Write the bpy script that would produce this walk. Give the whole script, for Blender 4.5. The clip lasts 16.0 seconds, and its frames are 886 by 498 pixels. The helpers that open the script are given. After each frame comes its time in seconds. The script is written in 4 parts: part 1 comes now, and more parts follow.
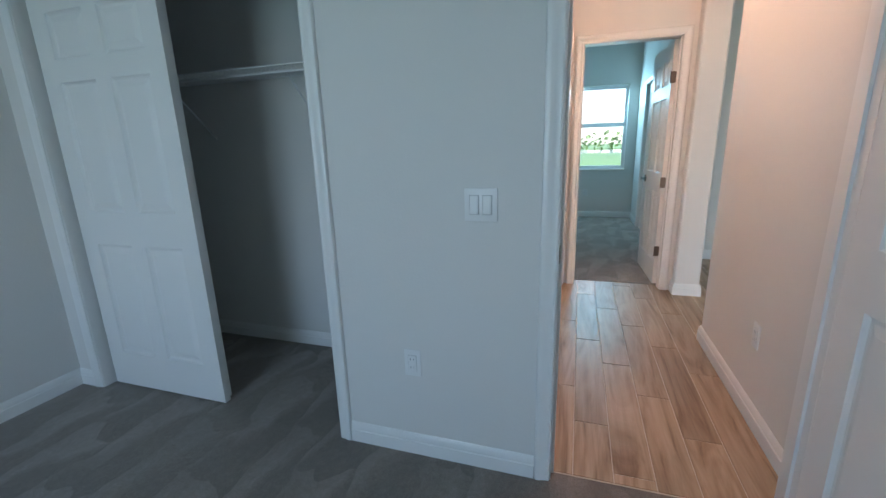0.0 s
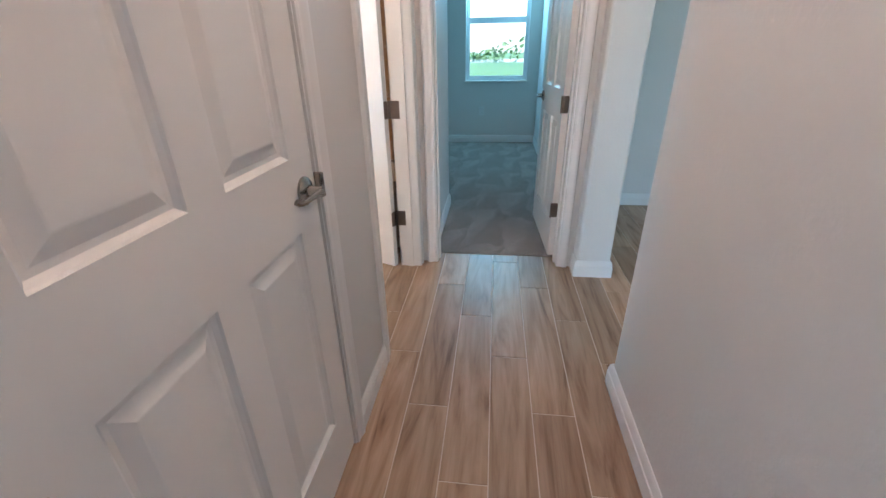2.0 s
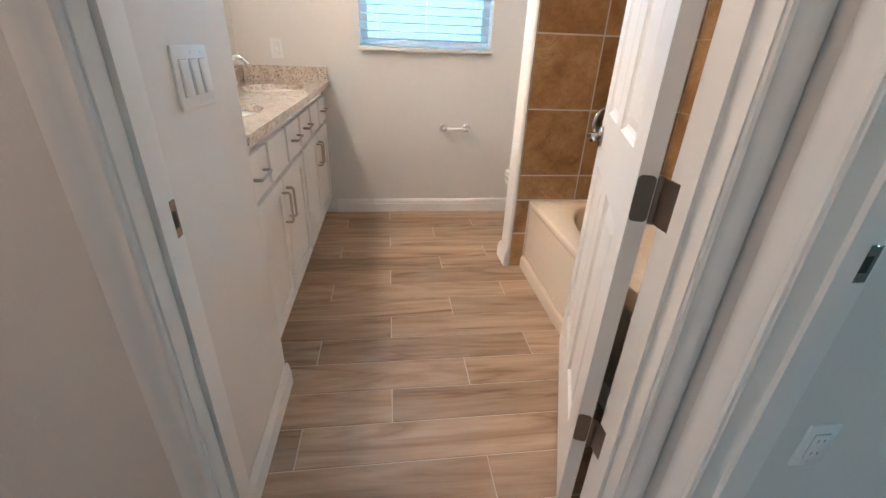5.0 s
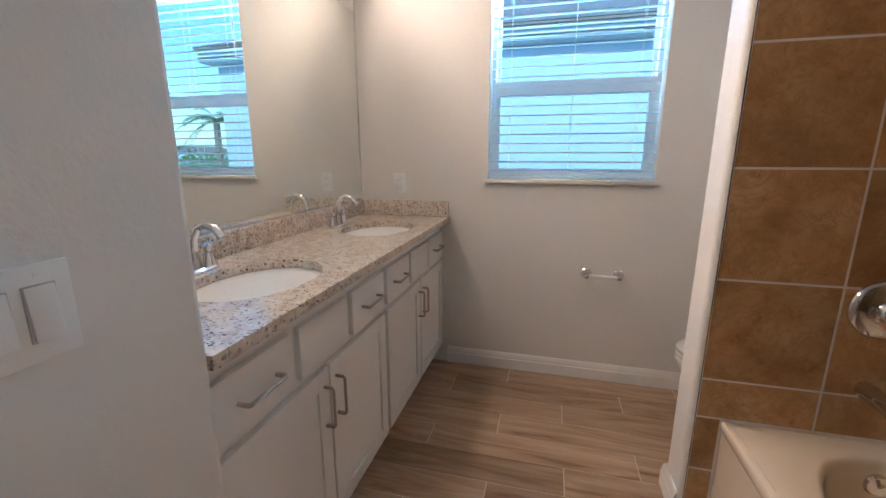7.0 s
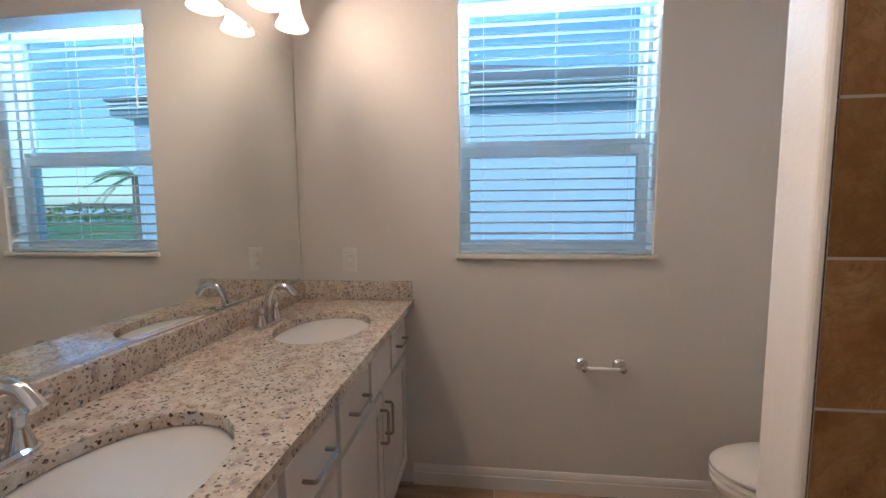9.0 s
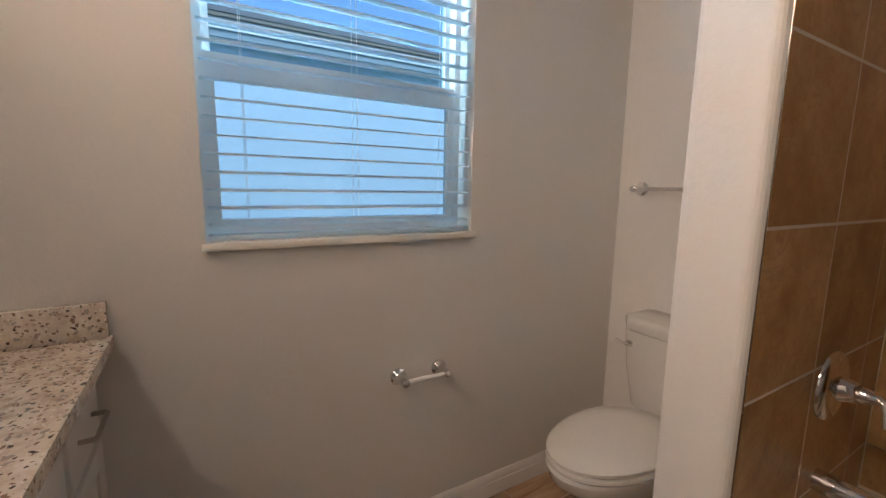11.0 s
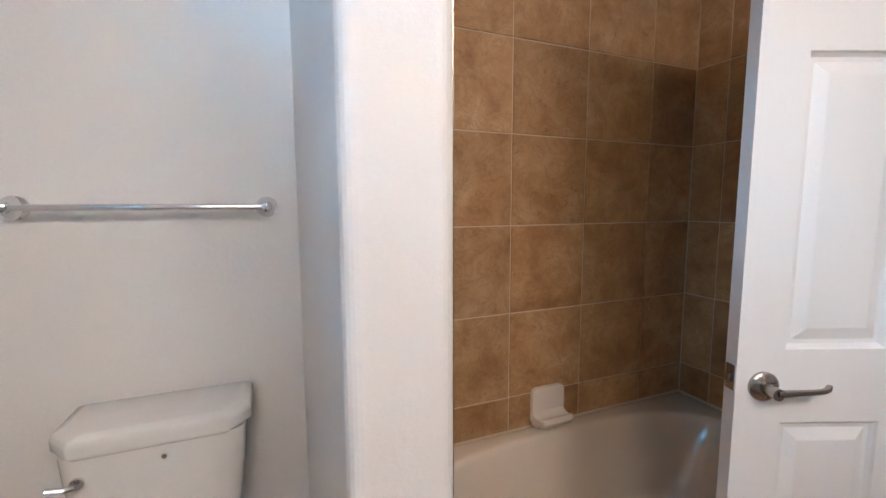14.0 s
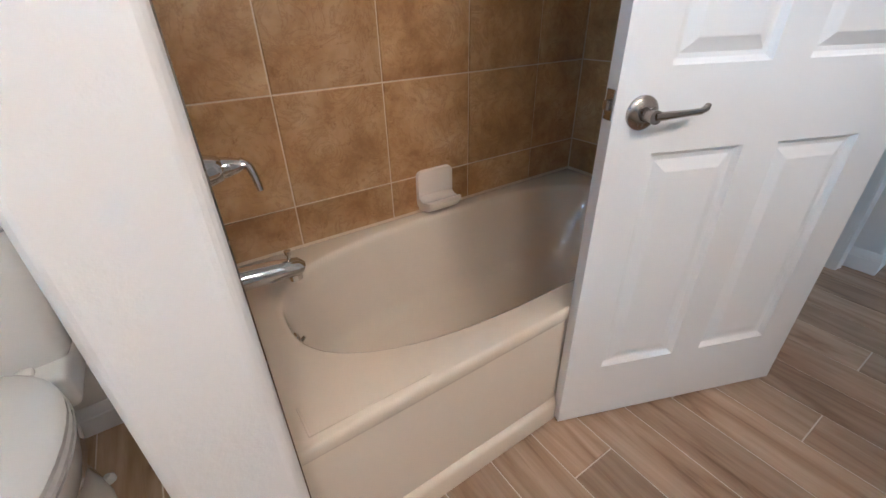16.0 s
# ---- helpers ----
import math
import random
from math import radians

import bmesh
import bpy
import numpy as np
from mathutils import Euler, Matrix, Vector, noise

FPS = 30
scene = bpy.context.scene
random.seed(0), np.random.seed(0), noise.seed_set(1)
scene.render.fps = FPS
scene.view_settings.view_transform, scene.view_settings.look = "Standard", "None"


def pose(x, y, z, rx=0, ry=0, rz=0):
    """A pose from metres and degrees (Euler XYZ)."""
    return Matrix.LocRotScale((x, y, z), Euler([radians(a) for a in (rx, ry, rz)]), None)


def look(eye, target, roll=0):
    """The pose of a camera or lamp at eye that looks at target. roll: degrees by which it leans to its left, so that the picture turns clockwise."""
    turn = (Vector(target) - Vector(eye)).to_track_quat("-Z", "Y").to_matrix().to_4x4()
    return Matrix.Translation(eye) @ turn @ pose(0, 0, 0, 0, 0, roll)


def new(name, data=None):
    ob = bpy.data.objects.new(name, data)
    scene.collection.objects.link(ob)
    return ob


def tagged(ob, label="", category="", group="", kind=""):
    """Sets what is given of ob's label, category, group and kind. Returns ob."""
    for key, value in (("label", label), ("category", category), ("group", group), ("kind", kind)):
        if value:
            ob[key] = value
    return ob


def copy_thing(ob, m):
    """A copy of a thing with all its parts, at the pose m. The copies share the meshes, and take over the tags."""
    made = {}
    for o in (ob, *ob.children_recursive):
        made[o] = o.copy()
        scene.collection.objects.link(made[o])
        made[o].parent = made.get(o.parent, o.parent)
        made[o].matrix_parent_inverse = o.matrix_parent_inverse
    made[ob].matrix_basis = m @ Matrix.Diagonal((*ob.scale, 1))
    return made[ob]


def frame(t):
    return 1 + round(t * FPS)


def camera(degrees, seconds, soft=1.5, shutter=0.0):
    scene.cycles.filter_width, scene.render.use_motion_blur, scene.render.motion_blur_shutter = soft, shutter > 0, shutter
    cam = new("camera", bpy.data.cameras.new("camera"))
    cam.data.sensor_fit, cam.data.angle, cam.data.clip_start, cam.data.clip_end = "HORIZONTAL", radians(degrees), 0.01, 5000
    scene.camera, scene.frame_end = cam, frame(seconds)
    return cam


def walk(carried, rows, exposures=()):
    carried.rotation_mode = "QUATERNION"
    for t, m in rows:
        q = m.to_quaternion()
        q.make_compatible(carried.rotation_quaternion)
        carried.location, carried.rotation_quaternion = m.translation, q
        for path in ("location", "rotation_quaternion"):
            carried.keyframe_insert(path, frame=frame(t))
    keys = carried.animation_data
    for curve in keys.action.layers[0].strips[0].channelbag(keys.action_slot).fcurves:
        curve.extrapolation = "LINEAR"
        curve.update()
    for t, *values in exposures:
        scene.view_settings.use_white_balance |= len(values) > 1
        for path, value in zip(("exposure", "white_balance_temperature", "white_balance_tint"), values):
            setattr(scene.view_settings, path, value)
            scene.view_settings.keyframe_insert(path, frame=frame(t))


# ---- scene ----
cam = camera(93.9, 16.0)
PATH = [
    (0, (-0.099, 0.207, 1.273), (-0.705, 2.051, 0.793), -1.7),
    (0.5, (0.028, 0.502, 1.257), (-0.207, 2.391, 0.644), -1.3),
    (1, (0.076, 0.881, 1.221), (0.075, 2.753, 0.52), -1.2),
    (1.5, (0.163, 1.33, 1.197), (0.041, 3.165, 0.41), -0.5),
    (2, (0.22, 1.771, 1.188), (-0.006, 3.562, 0.327), -1.0),
    (2.5, (0.273, 2.179, 1.197), (-0.135, 3.896, 0.257), -1.2),
    (3, (0.282, 2.552, 1.169), (-0.35, 4.183, 0.199), -0.5),
    (3.5, (0.284, 2.913, 1.152), (-0.643, 4.404, 0.194), -0.5),
    (4, (0.281, 3.179, 1.145), (-1.056, 4.322, 0.193), -0.1),
    (4.5, (0.33, 3.368, 1.137), (-1.279, 4.057, 0.17), 1.2),
    (5, (0.338, 3.502, 1.161), (-1.439, 3.746, 0.276), 2.3),
    (5.2, (0.279, 3.557, 1.171), (-1.544, 3.652, 0.354), 2.5),
    (7.3, (-0.427, 3.677, 1.268), (-2.307, 3.131, 0.859), -0.6),
    (7.5, (-0.475, 3.671, 1.27), (-2.35, 3.091, 0.888), -0.9),
    (8, (-0.531, 3.655, 1.288), (-2.409, 3.047, 0.963), -1.3),
    (8.2, (-0.561, 3.631, 1.296), (-2.45, 3.052, 0.987), -1.2),
    (10.3, (-1.172, 3.267, 1.379), (-3.066, 3.903, 1.274), 0.1),
    (10.5, (-1.217, 3.293, 1.335), (-3.069, 4.035, 1.195), 0.4),
    (11, (-1.402, 3.316, 1.289), (-3.108, 4.32, 0.999), 0.9),
    (11.5, (-1.576, 3.325, 1.275), (-3.068, 4.606, 0.913), 0.7),
    (12, (-1.758, 3.333, 1.271), (-2.929, 4.907, 0.883), 0.9),
    (12.5, (-1.828, 3.416, 1.276), (-2.572, 5.226, 0.866), 0.7),
    (13, (-1.926, 3.485, 1.282), (-2.067, 5.439, 0.88), 0.4),
    (13.5, (-1.989, 3.562, 1.268), (-1.613, 5.502, 0.959), 0.5),
    (14, (-1.973, 3.665, 1.302), (-1.212, 5.502, 1.093), -0.2),
    (14.5, (-1.96, 3.798, 1.297), (-0.676, 5.307, 1.02), -1.3),
    (15, (-1.919, 3.848, 1.247), (-0.495, 5.147, 0.713), -1.5),
    (15.5, (-1.838, 3.801, 1.153), (-0.677, 5.203, 0.324), -1.3),
    (16, (-1.768, 3.736, 1.087), (-0.812, 5.177, 0.083), -1.4),
]
walk(cam, [(t, look(eye, target, roll)) for t, eye, target, roll in PATH], exposures=[
    (0.0, 2.2, 6150, 19), (0.5, 2.3, 6350, 17), (1.0, 2.2, 6400, 17), (1.5, 2.15, 5700, 12), (2.0, 2.2, 5300, 10), (3.0, 2.2, 5250, 9), (4.0, 2.1, 5500, 9), (5.0, 1.95, 5500, 9), (7.5, 0.95, 5600, 14), (8.0, 0.85, 5900, 15), (10.5, 0.5, 5700, 15),
    (11.0, 0.5, 6100, 15), (11.5, 0.65, 6400, 17), (12.0, 0.6, 6500, 19), (12.5, 0.65, 6500, 19), (13.0, 0.95, 5350, 10), (13.5, 1.15, 5200, 9), (14.0, 1.2, 5100, 10), (14.5, 1.05, 5100, 10), (15.0, 1.2, 5150, 8), (16.0, 1.5, 4900, 7)])

# ---- world, sun, large lights ----
world = bpy.data.worlds.new("world")
scene.world = world
world.use_nodes = True
wn = world.node_tree
sky = wn.nodes.new("ShaderNodeTexSky")
sky.sky_type, sky.sun_disc = "NISHITA", False
SUN_UP, SUN_ROUND = radians(38), radians(105)
sky.sun_elevation, sky.sun_rotation = SUN_UP, SUN_ROUND
wn.nodes["Background"].inputs[1].default_value = 0.15
wn.links.new(sky.outputs[0], wn.nodes["Background"].inputs[0])
sun = new("sun", bpy.data.lights.new("sun", "SUN"))
sun.data.energy, sun.data.angle, sun.data.color = 2.2, radians(0.5), (1, 0.95, 0.88)
sun.matrix_world = look((0, 0, 0), (-math.sin(SUN_ROUND) * math.cos(SUN_UP), -math.cos(SUN_ROUND) * math.cos(SUN_UP), -math.sin(SUN_UP)))

WARM = (1.0, 0.74, 0.52)


def area(name, eye, target, w, h, power, color, spread=180):
    la = new(name, bpy.data.lights.new(name, "AREA"))
    la.data.shape, la.data.size, la.data.size_y = "RECTANGLE", w, h
    la.data.energy, la.data.color = power, color
    la.data.spread = radians(spread)
    la.matrix_world = look(eye, target)
    return la


def bulb(name, p, power, radius, color):
    la = new(name, bpy.data.lights.new(name, "POINT"))
    la.data.energy, la.data.shadow_soft_size, la.data.color = power, radius, color
    la.location = p
    return la


def shaded_bulb(name, p, power, radius, color):
    """A bulb whose shade lets its light out downwards."""
    la = new(name, bpy.data.lights.new(name, "SPOT"))
    la.data.energy, la.data.shadow_soft_size, la.data.color = power, radius, color
    la.data.spot_size, la.data.spot_blend = radians(156), 1.0
    la.location = p
    return la


area("window_light_bath", (-2.765, 3.753, 2.288), (-1.7, 3.80, 0.6), 0.8, 0.10, 28.0, (0.52, 0.84, 1.0))
area("window_light_bedroom", (0.213, 7.905, 2.0), (0.1, 5.0, 0.9), 0.76, 0.28, 6.0, (0.38, 0.84, 1.0))
area("window_light_entry_bedroom", (-1.4, -2.55, 1.5), (-1.2, 0, 1.0), 1.5, 1.3, 7.0, (0.50, 0.82, 1.0))
area("window_light_living", (3.6, 0.55, 1.4), (3.4, 3, 0.6), 2.2, 2.0, 4.2, (0.42, 0.85, 1.0))
bulb("hall_bulb", (0.22, 2.55, 2.66), 7.0, 0.1, (1.0, 0.62, 0.41))
BELLS = [cx + dx for cx in (-1.335, -2.225) for dx in (-0.19, 0.0, 0.19)]
for bx in BELLS:
    shaded_bulb("vanity_bulb", (bx, 2.684, 2.116), 0.35, 0.03, WARM)
# added panels above the shades, not real lamps, spread the vanity light evenly
for cx in (-1.335, -2.225):
    area("vanity_fill", (cx, 2.62, 2.315), (cx, 4.3, 1.05), 0.5, 0.14, 5.6, WARM, 128)


# ---- materials ----
class Mat:
    def __init__(self, name):
        self.m = bpy.data.materials.new(name)
        self.m.use_nodes = True
        self.t = self.m.node_tree
        self.b = self.t.nodes["Principled BSDF"]

    def node(self, kind, **kw):
        n = self.t.nodes.new("ShaderNode" + kind)
        for k, v in kw.items():
            if k in n.inputs:
                n.inputs[k].default_value = v
        return n

    def link(self, a, b):
        self.t.links.new(a, b)

    def set(self, **kw):
        for k, v in kw.items():
            self.b.inputs[k.replace("_", " ")].default_value = v
        return self

    def coords(self, scale=(1, 1, 1), shift=None):
        c = self.node("TexCoord")
        mp = self.node("Mapping")
        mp.inputs["Scale"].default_value = scale
        self.link(c.outputs["Object"], mp.inputs["Vector"])
        if shift:
            self.link(shift, mp.inputs["Location"])
        return mp.outputs[0]

    def noise(self, vec, scale, detail=4, rough=0.55, dist=0.0):
        n = self.node("TexNoise", Scale=scale, Detail=detail, Roughness=rough, Distortion=dist)
        self.link(vec, n.inputs["Vector"])
        return n.outputs["Fac"]

    def ramp(self, fac, stops):
        r = self.node("ValToRGB")
        e = r.color_ramp.elements
        while len(e) < len(stops):
            e.new(0.5)
        for el, (p, c) in zip(e, stops):
            el.position, el.color = p, (*c, 1)
        self.link(fac, r.inputs[0])
        return r.outputs[0]

    def mix(self, fac, a, b, mode="MIX"):
        n = self.t.nodes.new("ShaderNodeMix")
        n.data_type, n.blend_type = "RGBA", mode
        for sock, v in ((n.inputs[0], fac), (n.inputs[6], a), (n.inputs[7], b)):
            if isinstance(v, (int, float)):
                sock.default_value = v
            elif isinstance(v, tuple):
                sock.default_value = (*v, 1)
            else:
                self.link(v, sock)
        return n.outputs[2]

    def color(self, c):
        self.link(c, self.b.inputs["Base Color"])
        return self

    def rough(self, fac, lo, hi):
        n = self.node("MapRange")
        n.inputs["To Min"].default_value, n.inputs["To Max"].default_value = lo, hi
        self.link(fac, n.inputs["Value"])
        self.link(n.outputs[0], self.b.inputs["Roughness"])
        return self

    def bump(self, h, strength, dist):
        n = self.node("Bump", Strength=strength, Distance=dist)
        self.link(h, n.inputs["Height"])
        self.link(n.outputs[0], self.b.inputs["Normal"])
        return self


def painted(name, c, rough=0.55, texture=0.25, size=90.0):
    m = Mat(name)
    v = m.coords()
    big = m.noise(v, 1.3, 3)
    fine = m.noise(v, size, 3, 0.6)
    d = tuple(x * 0.94 for x in c)
    m.color(m.mix(big, d, c)).rough(big, rough - 0.06, rough + 0.06)
    m.bump(fine, texture, 0.002)
    return m.m


def metal(name, c, rough):
    m = Mat(name)
    v = m.coords()
    n = m.noise(v, 60, 3)
    m.set(Metallic=1.0)
    m.color(m.mix(n, tuple(x * 0.9 for x in c), c)).rough(n, rough * 0.8, rough * 1.3)
    return m.m


def plain(name, c, rough, metallic=0.0, coat=0.0):
    m = Mat(name)
    v = m.coords()
    n = m.noise(v, 14, 4)
    m.color(m.mix(n, tuple(x * 0.96 for x in c), c)).rough(n, rough * 0.85, rough * 1.15)
    m.set(Metallic=metallic, Coat_Weight=coat)
    return m.m


WALL = painted("wall_paint", (0.72, 0.70, 0.67), 0.6, 0.5, 70)
CEIL = painted("ceiling_paint", (0.8, 0.8, 0.79), 0.8, 0.8, 45)
TRIM = painted("trim_gloss_paint", (0.80, 0.79, 0.77), 0.32, 0.05, 25)
DOOR = painted("door_gloss_paint", (0.80, 0.79, 0.77), 0.34, 0.08, 160)
CABINET = painted("cabinet_paint", (0.76, 0.75, 0.73), 0.35, 0.04, 60)
PORCELAIN = plain("porcelain", (0.69, 0.675, 0.64), 0.1, 0, 0.4)
TUBMAT = plain("tub_enamel", (0.72, 0.63, 0.50), 0.12, 0, 0.5)
SOAP = plain("soap_ceramic", (0.76, 0.67, 0.57), 0.15, 0, 0.3)
CHROME = metal("chrome", (0.74, 0.74, 0.75), 0.07)
NICKEL = metal("satin_nickel", (0.40, 0.36, 0.32), 0.24)
PULL = metal("brushed_pull", (0.42, 0.38, 0.34), 0.35)
HINGE = metal("hinge_steel", (0.27, 0.22, 0.19), 0.36)
PLASTIC = plain("switch_plastic", (0.78, 0.78, 0.77), 0.35)
# grey stands in for the shade in the gap round rockers and receptacles
GAPSHADE = plain("switch_gap_shade", (0.46, 0.46, 0.46), 0.45)
DARK = plain("dark_slot", (0.02, 0.02, 0.02), 0.6)
GROUT = painted("grout", (0.64, 0.53, 0.38), 0.9, 0.3, 200)
FLOORGROUT = painted("floor_grout", (0.68, 0.59, 0.49), 0.9, 0.3, 200)
VINYL = plain("window_vinyl", (0.80, 0.81, 0.82), 0.4)
SILL = plain("sill_stone", (0.74, 0.70, 0.64), 0.3)


def slat_mat():
    m = Mat("blind_slat")
    m.set(Base_Color=(0.80, 0.82, 0.84, 1), Roughness=0.42)
    tr = m.node("BsdfTranslucent", Color=(0.70, 0.86, 0.95, 1))
    mx = m.node("MixShader")
    mx.inputs[0].default_value = 0.5
    m.link(m.b.outputs[0], mx.inputs[1])
    m.link(tr.outputs[0], mx.inputs[2])
    m.link(mx.outputs[0], m.t.nodes["Material Output"].inputs["Surface"])
    return m.m


BLIND = slat_mat()
WIRE = plain("wire_white", (0.80, 0.80, 0.80), 0.4)


def plank_mat(name, island):
    m = Mat(name)
    if island:
        r = m.node("NewGeometry").outputs["Random Per Island"]
    else:
        r = m.node("ObjectInfo").outputs["Random"]
    sc = m.node("Math")
    sc.operation = "MULTIPLY"
    sc.inputs[1].default_value = 37.0
    m.link(r, sc.inputs[0])
    cx = m.node("CombineXYZ")
    m.link(sc.outputs[0], cx.inputs[0])
    m.link(sc.outputs[0], cx.inputs[1])
    v = m.coords((6.0, 0.7, 1.0), cx.outputs[0])
    swirl = m.noise(v, 1.5, 4, 0.55, 2.4)
    v2 = m.coords((26.0, 1.4, 1.0), cx.outputs[0])
    grain = m.noise(v2, 1.5, 5, 0.65, 0.4)
    base = m.ramp(swirl, [(0.28, (0.20, 0.122, 0.070)), (0.40, (0.35, 0.235, 0.15)), (0.52, (0.43, 0.31, 0.21)), (0.66, (0.49, 0.36, 0.255)), (0.8, (0.33, 0.225, 0.145))])
    g = m.ramp(grain, [(0.3, (0.74, 0.69, 0.64)), (0.58, (1.0, 1.0, 1.0))])
    tint = m.ramp(r, [(0.0, (0.76, 0.73, 0.70)), (0.5, (0.97, 0.95, 0.92)), (1.0, (1.12, 1.09, 1.06))])
    m.color(m.mix(1.0, m.mix(0.8, base, g, "MULTIPLY"), tint, "MULTIPLY"))
    m.rough(grain, 0.3, 0.46)
    m.bump(grain, 0.12, 0.0015)
    return m.m


PLANK = plank_mat("plank_tile", False)
PLANKFAR = plank_mat("plank_tile_joined", True)


def travertine():
    m = Mat("travertine_tile")
    r = m.node("ObjectInfo").outputs["Random"]
    sc = m.node("Math")
    sc.operation = "MULTIPLY"
    sc.inputs[1].default_value = 51.0
    m.link(r, sc.inputs[0])
    cx = m.node("CombineXYZ")
    for i in range(3):
        m.link(sc.outputs[0], cx.inputs[i])
    v = m.coords((1, 1, 1), cx.outputs[0])
    cloud = m.noise(v, 6.0, 8, 0.66, 0.25)
    blot = m.noise(v, 21, 6, 0.68, 0.25)
    vein = m.noise(v, 9.0, 7, 0.7, 1.6)
    base = m.ramp(cloud, [(0.34, (0.265, 0.142, 0.060)), (0.46, (0.37, 0.225, 0.100)), (0.58, (0.44, 0.290, 0.145)), (0.72, (0.51, 0.365, 0.215))])
    base = m.mix(m.ramp(vein, [(0.46, (0, 0, 0)), (0.495, (0.55, 0.55, 0.55)), (0.53, (0, 0, 0))]), base, (0.27, 0.145, 0.060))
    spots = m.ramp(blot, [(0.31, (0.50, 0.36, 0.22)), (0.40, (1, 1, 1))])
    tint = m.ramp(r, [(0.0, (0.90, 0.86, 0.82)), (1.0, (1.20, 1.17, 1.13))])
    m.color(m.mix(1.0, m.mix(0.5, base, spots, "MULTIPLY"), tint, "MULTIPLY"))
    m.rough(blot, 0.24, 0.42)
    m.bump(blot, 0.12, 0.0012)
    return m.m


STONE = travertine()


def granite():
    m = Mat("granite")
    v = m.coords()
    n1 = m.noise(v, 28, 6, 0.65)
    base = m.ramp(n1, [(0.3, (0.42, 0.33, 0.26)), (0.45, (0.60, 0.51, 0.42)), (0.58, (0.69, 0.62, 0.53)), (0.72, (0.76, 0.71, 0.64))])
    wob = m.node("TexNoise", Scale=55.0, Detail=3.0)
    m.link(v, wob.inputs["Vector"])
    wv = m.node("VectorMath")
    wv.operation = "MULTIPLY_ADD"
    wv.inputs[1].default_value = (0.02, 0.02, 0.02)
    m.link(wob.outputs["Color"], wv.inputs[0])
    m.link(v, wv.inputs[2])
    c = base
    for scale, lim, col in ((66.0, 0.28, (0.07, 0.055, 0.05)), (92.0, 0.34, (0.24, 0.16, 0.12)), (48.0, 0.30, (0.36, 0.32, 0.29)), (120.0, 0.25, (0.82, 0.78, 0.72))):
        vo = m.node("TexVoronoi", Scale=scale)
        m.link(wv.outputs[0], vo.inputs["Vector"])
        th = m.ramp(vo.outputs["Distance"], [(lim * 0.75, (1, 1, 1)), (lim, (0, 0, 0))])
        pick = m.ramp(vo.outputs["Color"], [(0.40, (0, 0, 0)), (0.46, (1, 1, 1))])
        c = m.mix(m.mix(1.0, th, pick, "MULTIPLY"), c, col)
    m.color(c)
    m.rough(n1, 0.05, 0.12)
    m.set(Coat_Weight=0.3)
    return m.m


GRANITE = granite()


def carpet():
    m = Mat("carpet")
    v = m.coords()
    pile = m.noise(v, 260, 3, 0.7)
    tuft = m.noise(v, 38, 4, 0.6)
    mp = m.coords((1.0, 0.55, 1.0))
    wob = m.node("TexNoise", Scale=4.0, Detail=2.0)
    m.link(mp, wob.inputs["Vector"])
    wv = m.node("VectorMath")
    wv.operation = "MULTIPLY_ADD"
    wv.inputs[1].default_value = (0.34, 0.34, 0.0)
    m.link(wob.outputs["Color"], wv.inputs[0])
    m.link(mp, wv.inputs[2])
    sep = m.node("SeparateXYZ")
    m.link(wv.outputs[0], sep.inputs[0])

    def op(kind, a, b=0.0):
        n = m.node("Math")
        n.operation = kind
        for k, q in enumerate((a, b)):
            if isinstance(q, float):
                n.inputs[k].default_value = q
            else:
                m.link(q, n.inputs[k])
        return n.outputs[0]

    su = op("FRACT", op("MULTIPLY", sep.outputs[0], 4.2))
    sv = op("FRACT", op("ADD", op("MULTIPLY", sep.outputs[1], 2.6), op("MULTIPLY", op("FLOOR", op("MULTIPLY", sep.outputs[0], 4.2)), 0.37)))
    lay = m.ramp(op("ADD", op("MULTIPLY", op("SUBTRACT", sv, su), 0.5), 0.5), [(0.0, (0.76, 0.76, 0.76)), (0.46, (0.82, 0.82, 0.82)), (0.60, (1.34, 1.34, 1.34)), (1.0, (1.05, 1.05, 1.05))])
    soft = m.mix(m.ramp(m.noise(v, 2.5, 3), [(0.35, (0.05, 0.05, 0.05)), (0.65, (0.75, 0.75, 0.75))]), lay, (1.0, 1.0, 1.0))
    base = m.ramp(pile, [(0.25, (0.165, 0.135, 0.118)), (0.75, (0.33, 0.28, 0.25))])
    tw = m.ramp(tuft, [(0.3, (0.86, 0.86, 0.86)), (0.7, (1.05, 1.05, 1.05))])
    m.color(m.mix(1.0, m.mix(1.0, base, tw, "MULTIPLY"), soft, "MULTIPLY"))
    m.set(Roughness=1.0, Sheen_Weight=0.25, Specular_IOR_Level=0.1)
    m.bump(pile, 0.7, 0.006)
    return m.m


CARPET = carpet()


def glass_mat(name, c):
    m = Mat(name)
    m.set(Base_Color=(*c, 1), Roughness=0.0, IOR=1.45, Transmission_Weight=1.0)
    return m.m


GLASS = glass_mat("tinted_window_glass", (0.52, 0.80, 0.97))
CLEAR = glass_mat("clear_window_glass", (0.82, 0.92, 0.94))


def mirror_mat():
    m = Mat("mirror_silver")
    m.set(Base_Color=(0.86, 0.89, 0.87, 1), Roughness=0.0, Metallic=1.0)
    return m.m


MIRROR = mirror_mat()


def shade_mat():
    m = Mat("frosted_shade")
    m.set(Base_Color=(0.9, 0.84, 0.76, 1), Roughness=0.45, Emission_Color=(1.0, 0.80, 0.62, 1), Emission_Strength=0.8, Subsurface_Weight=0.0)
    return m.m


SHADE = shade_mat()


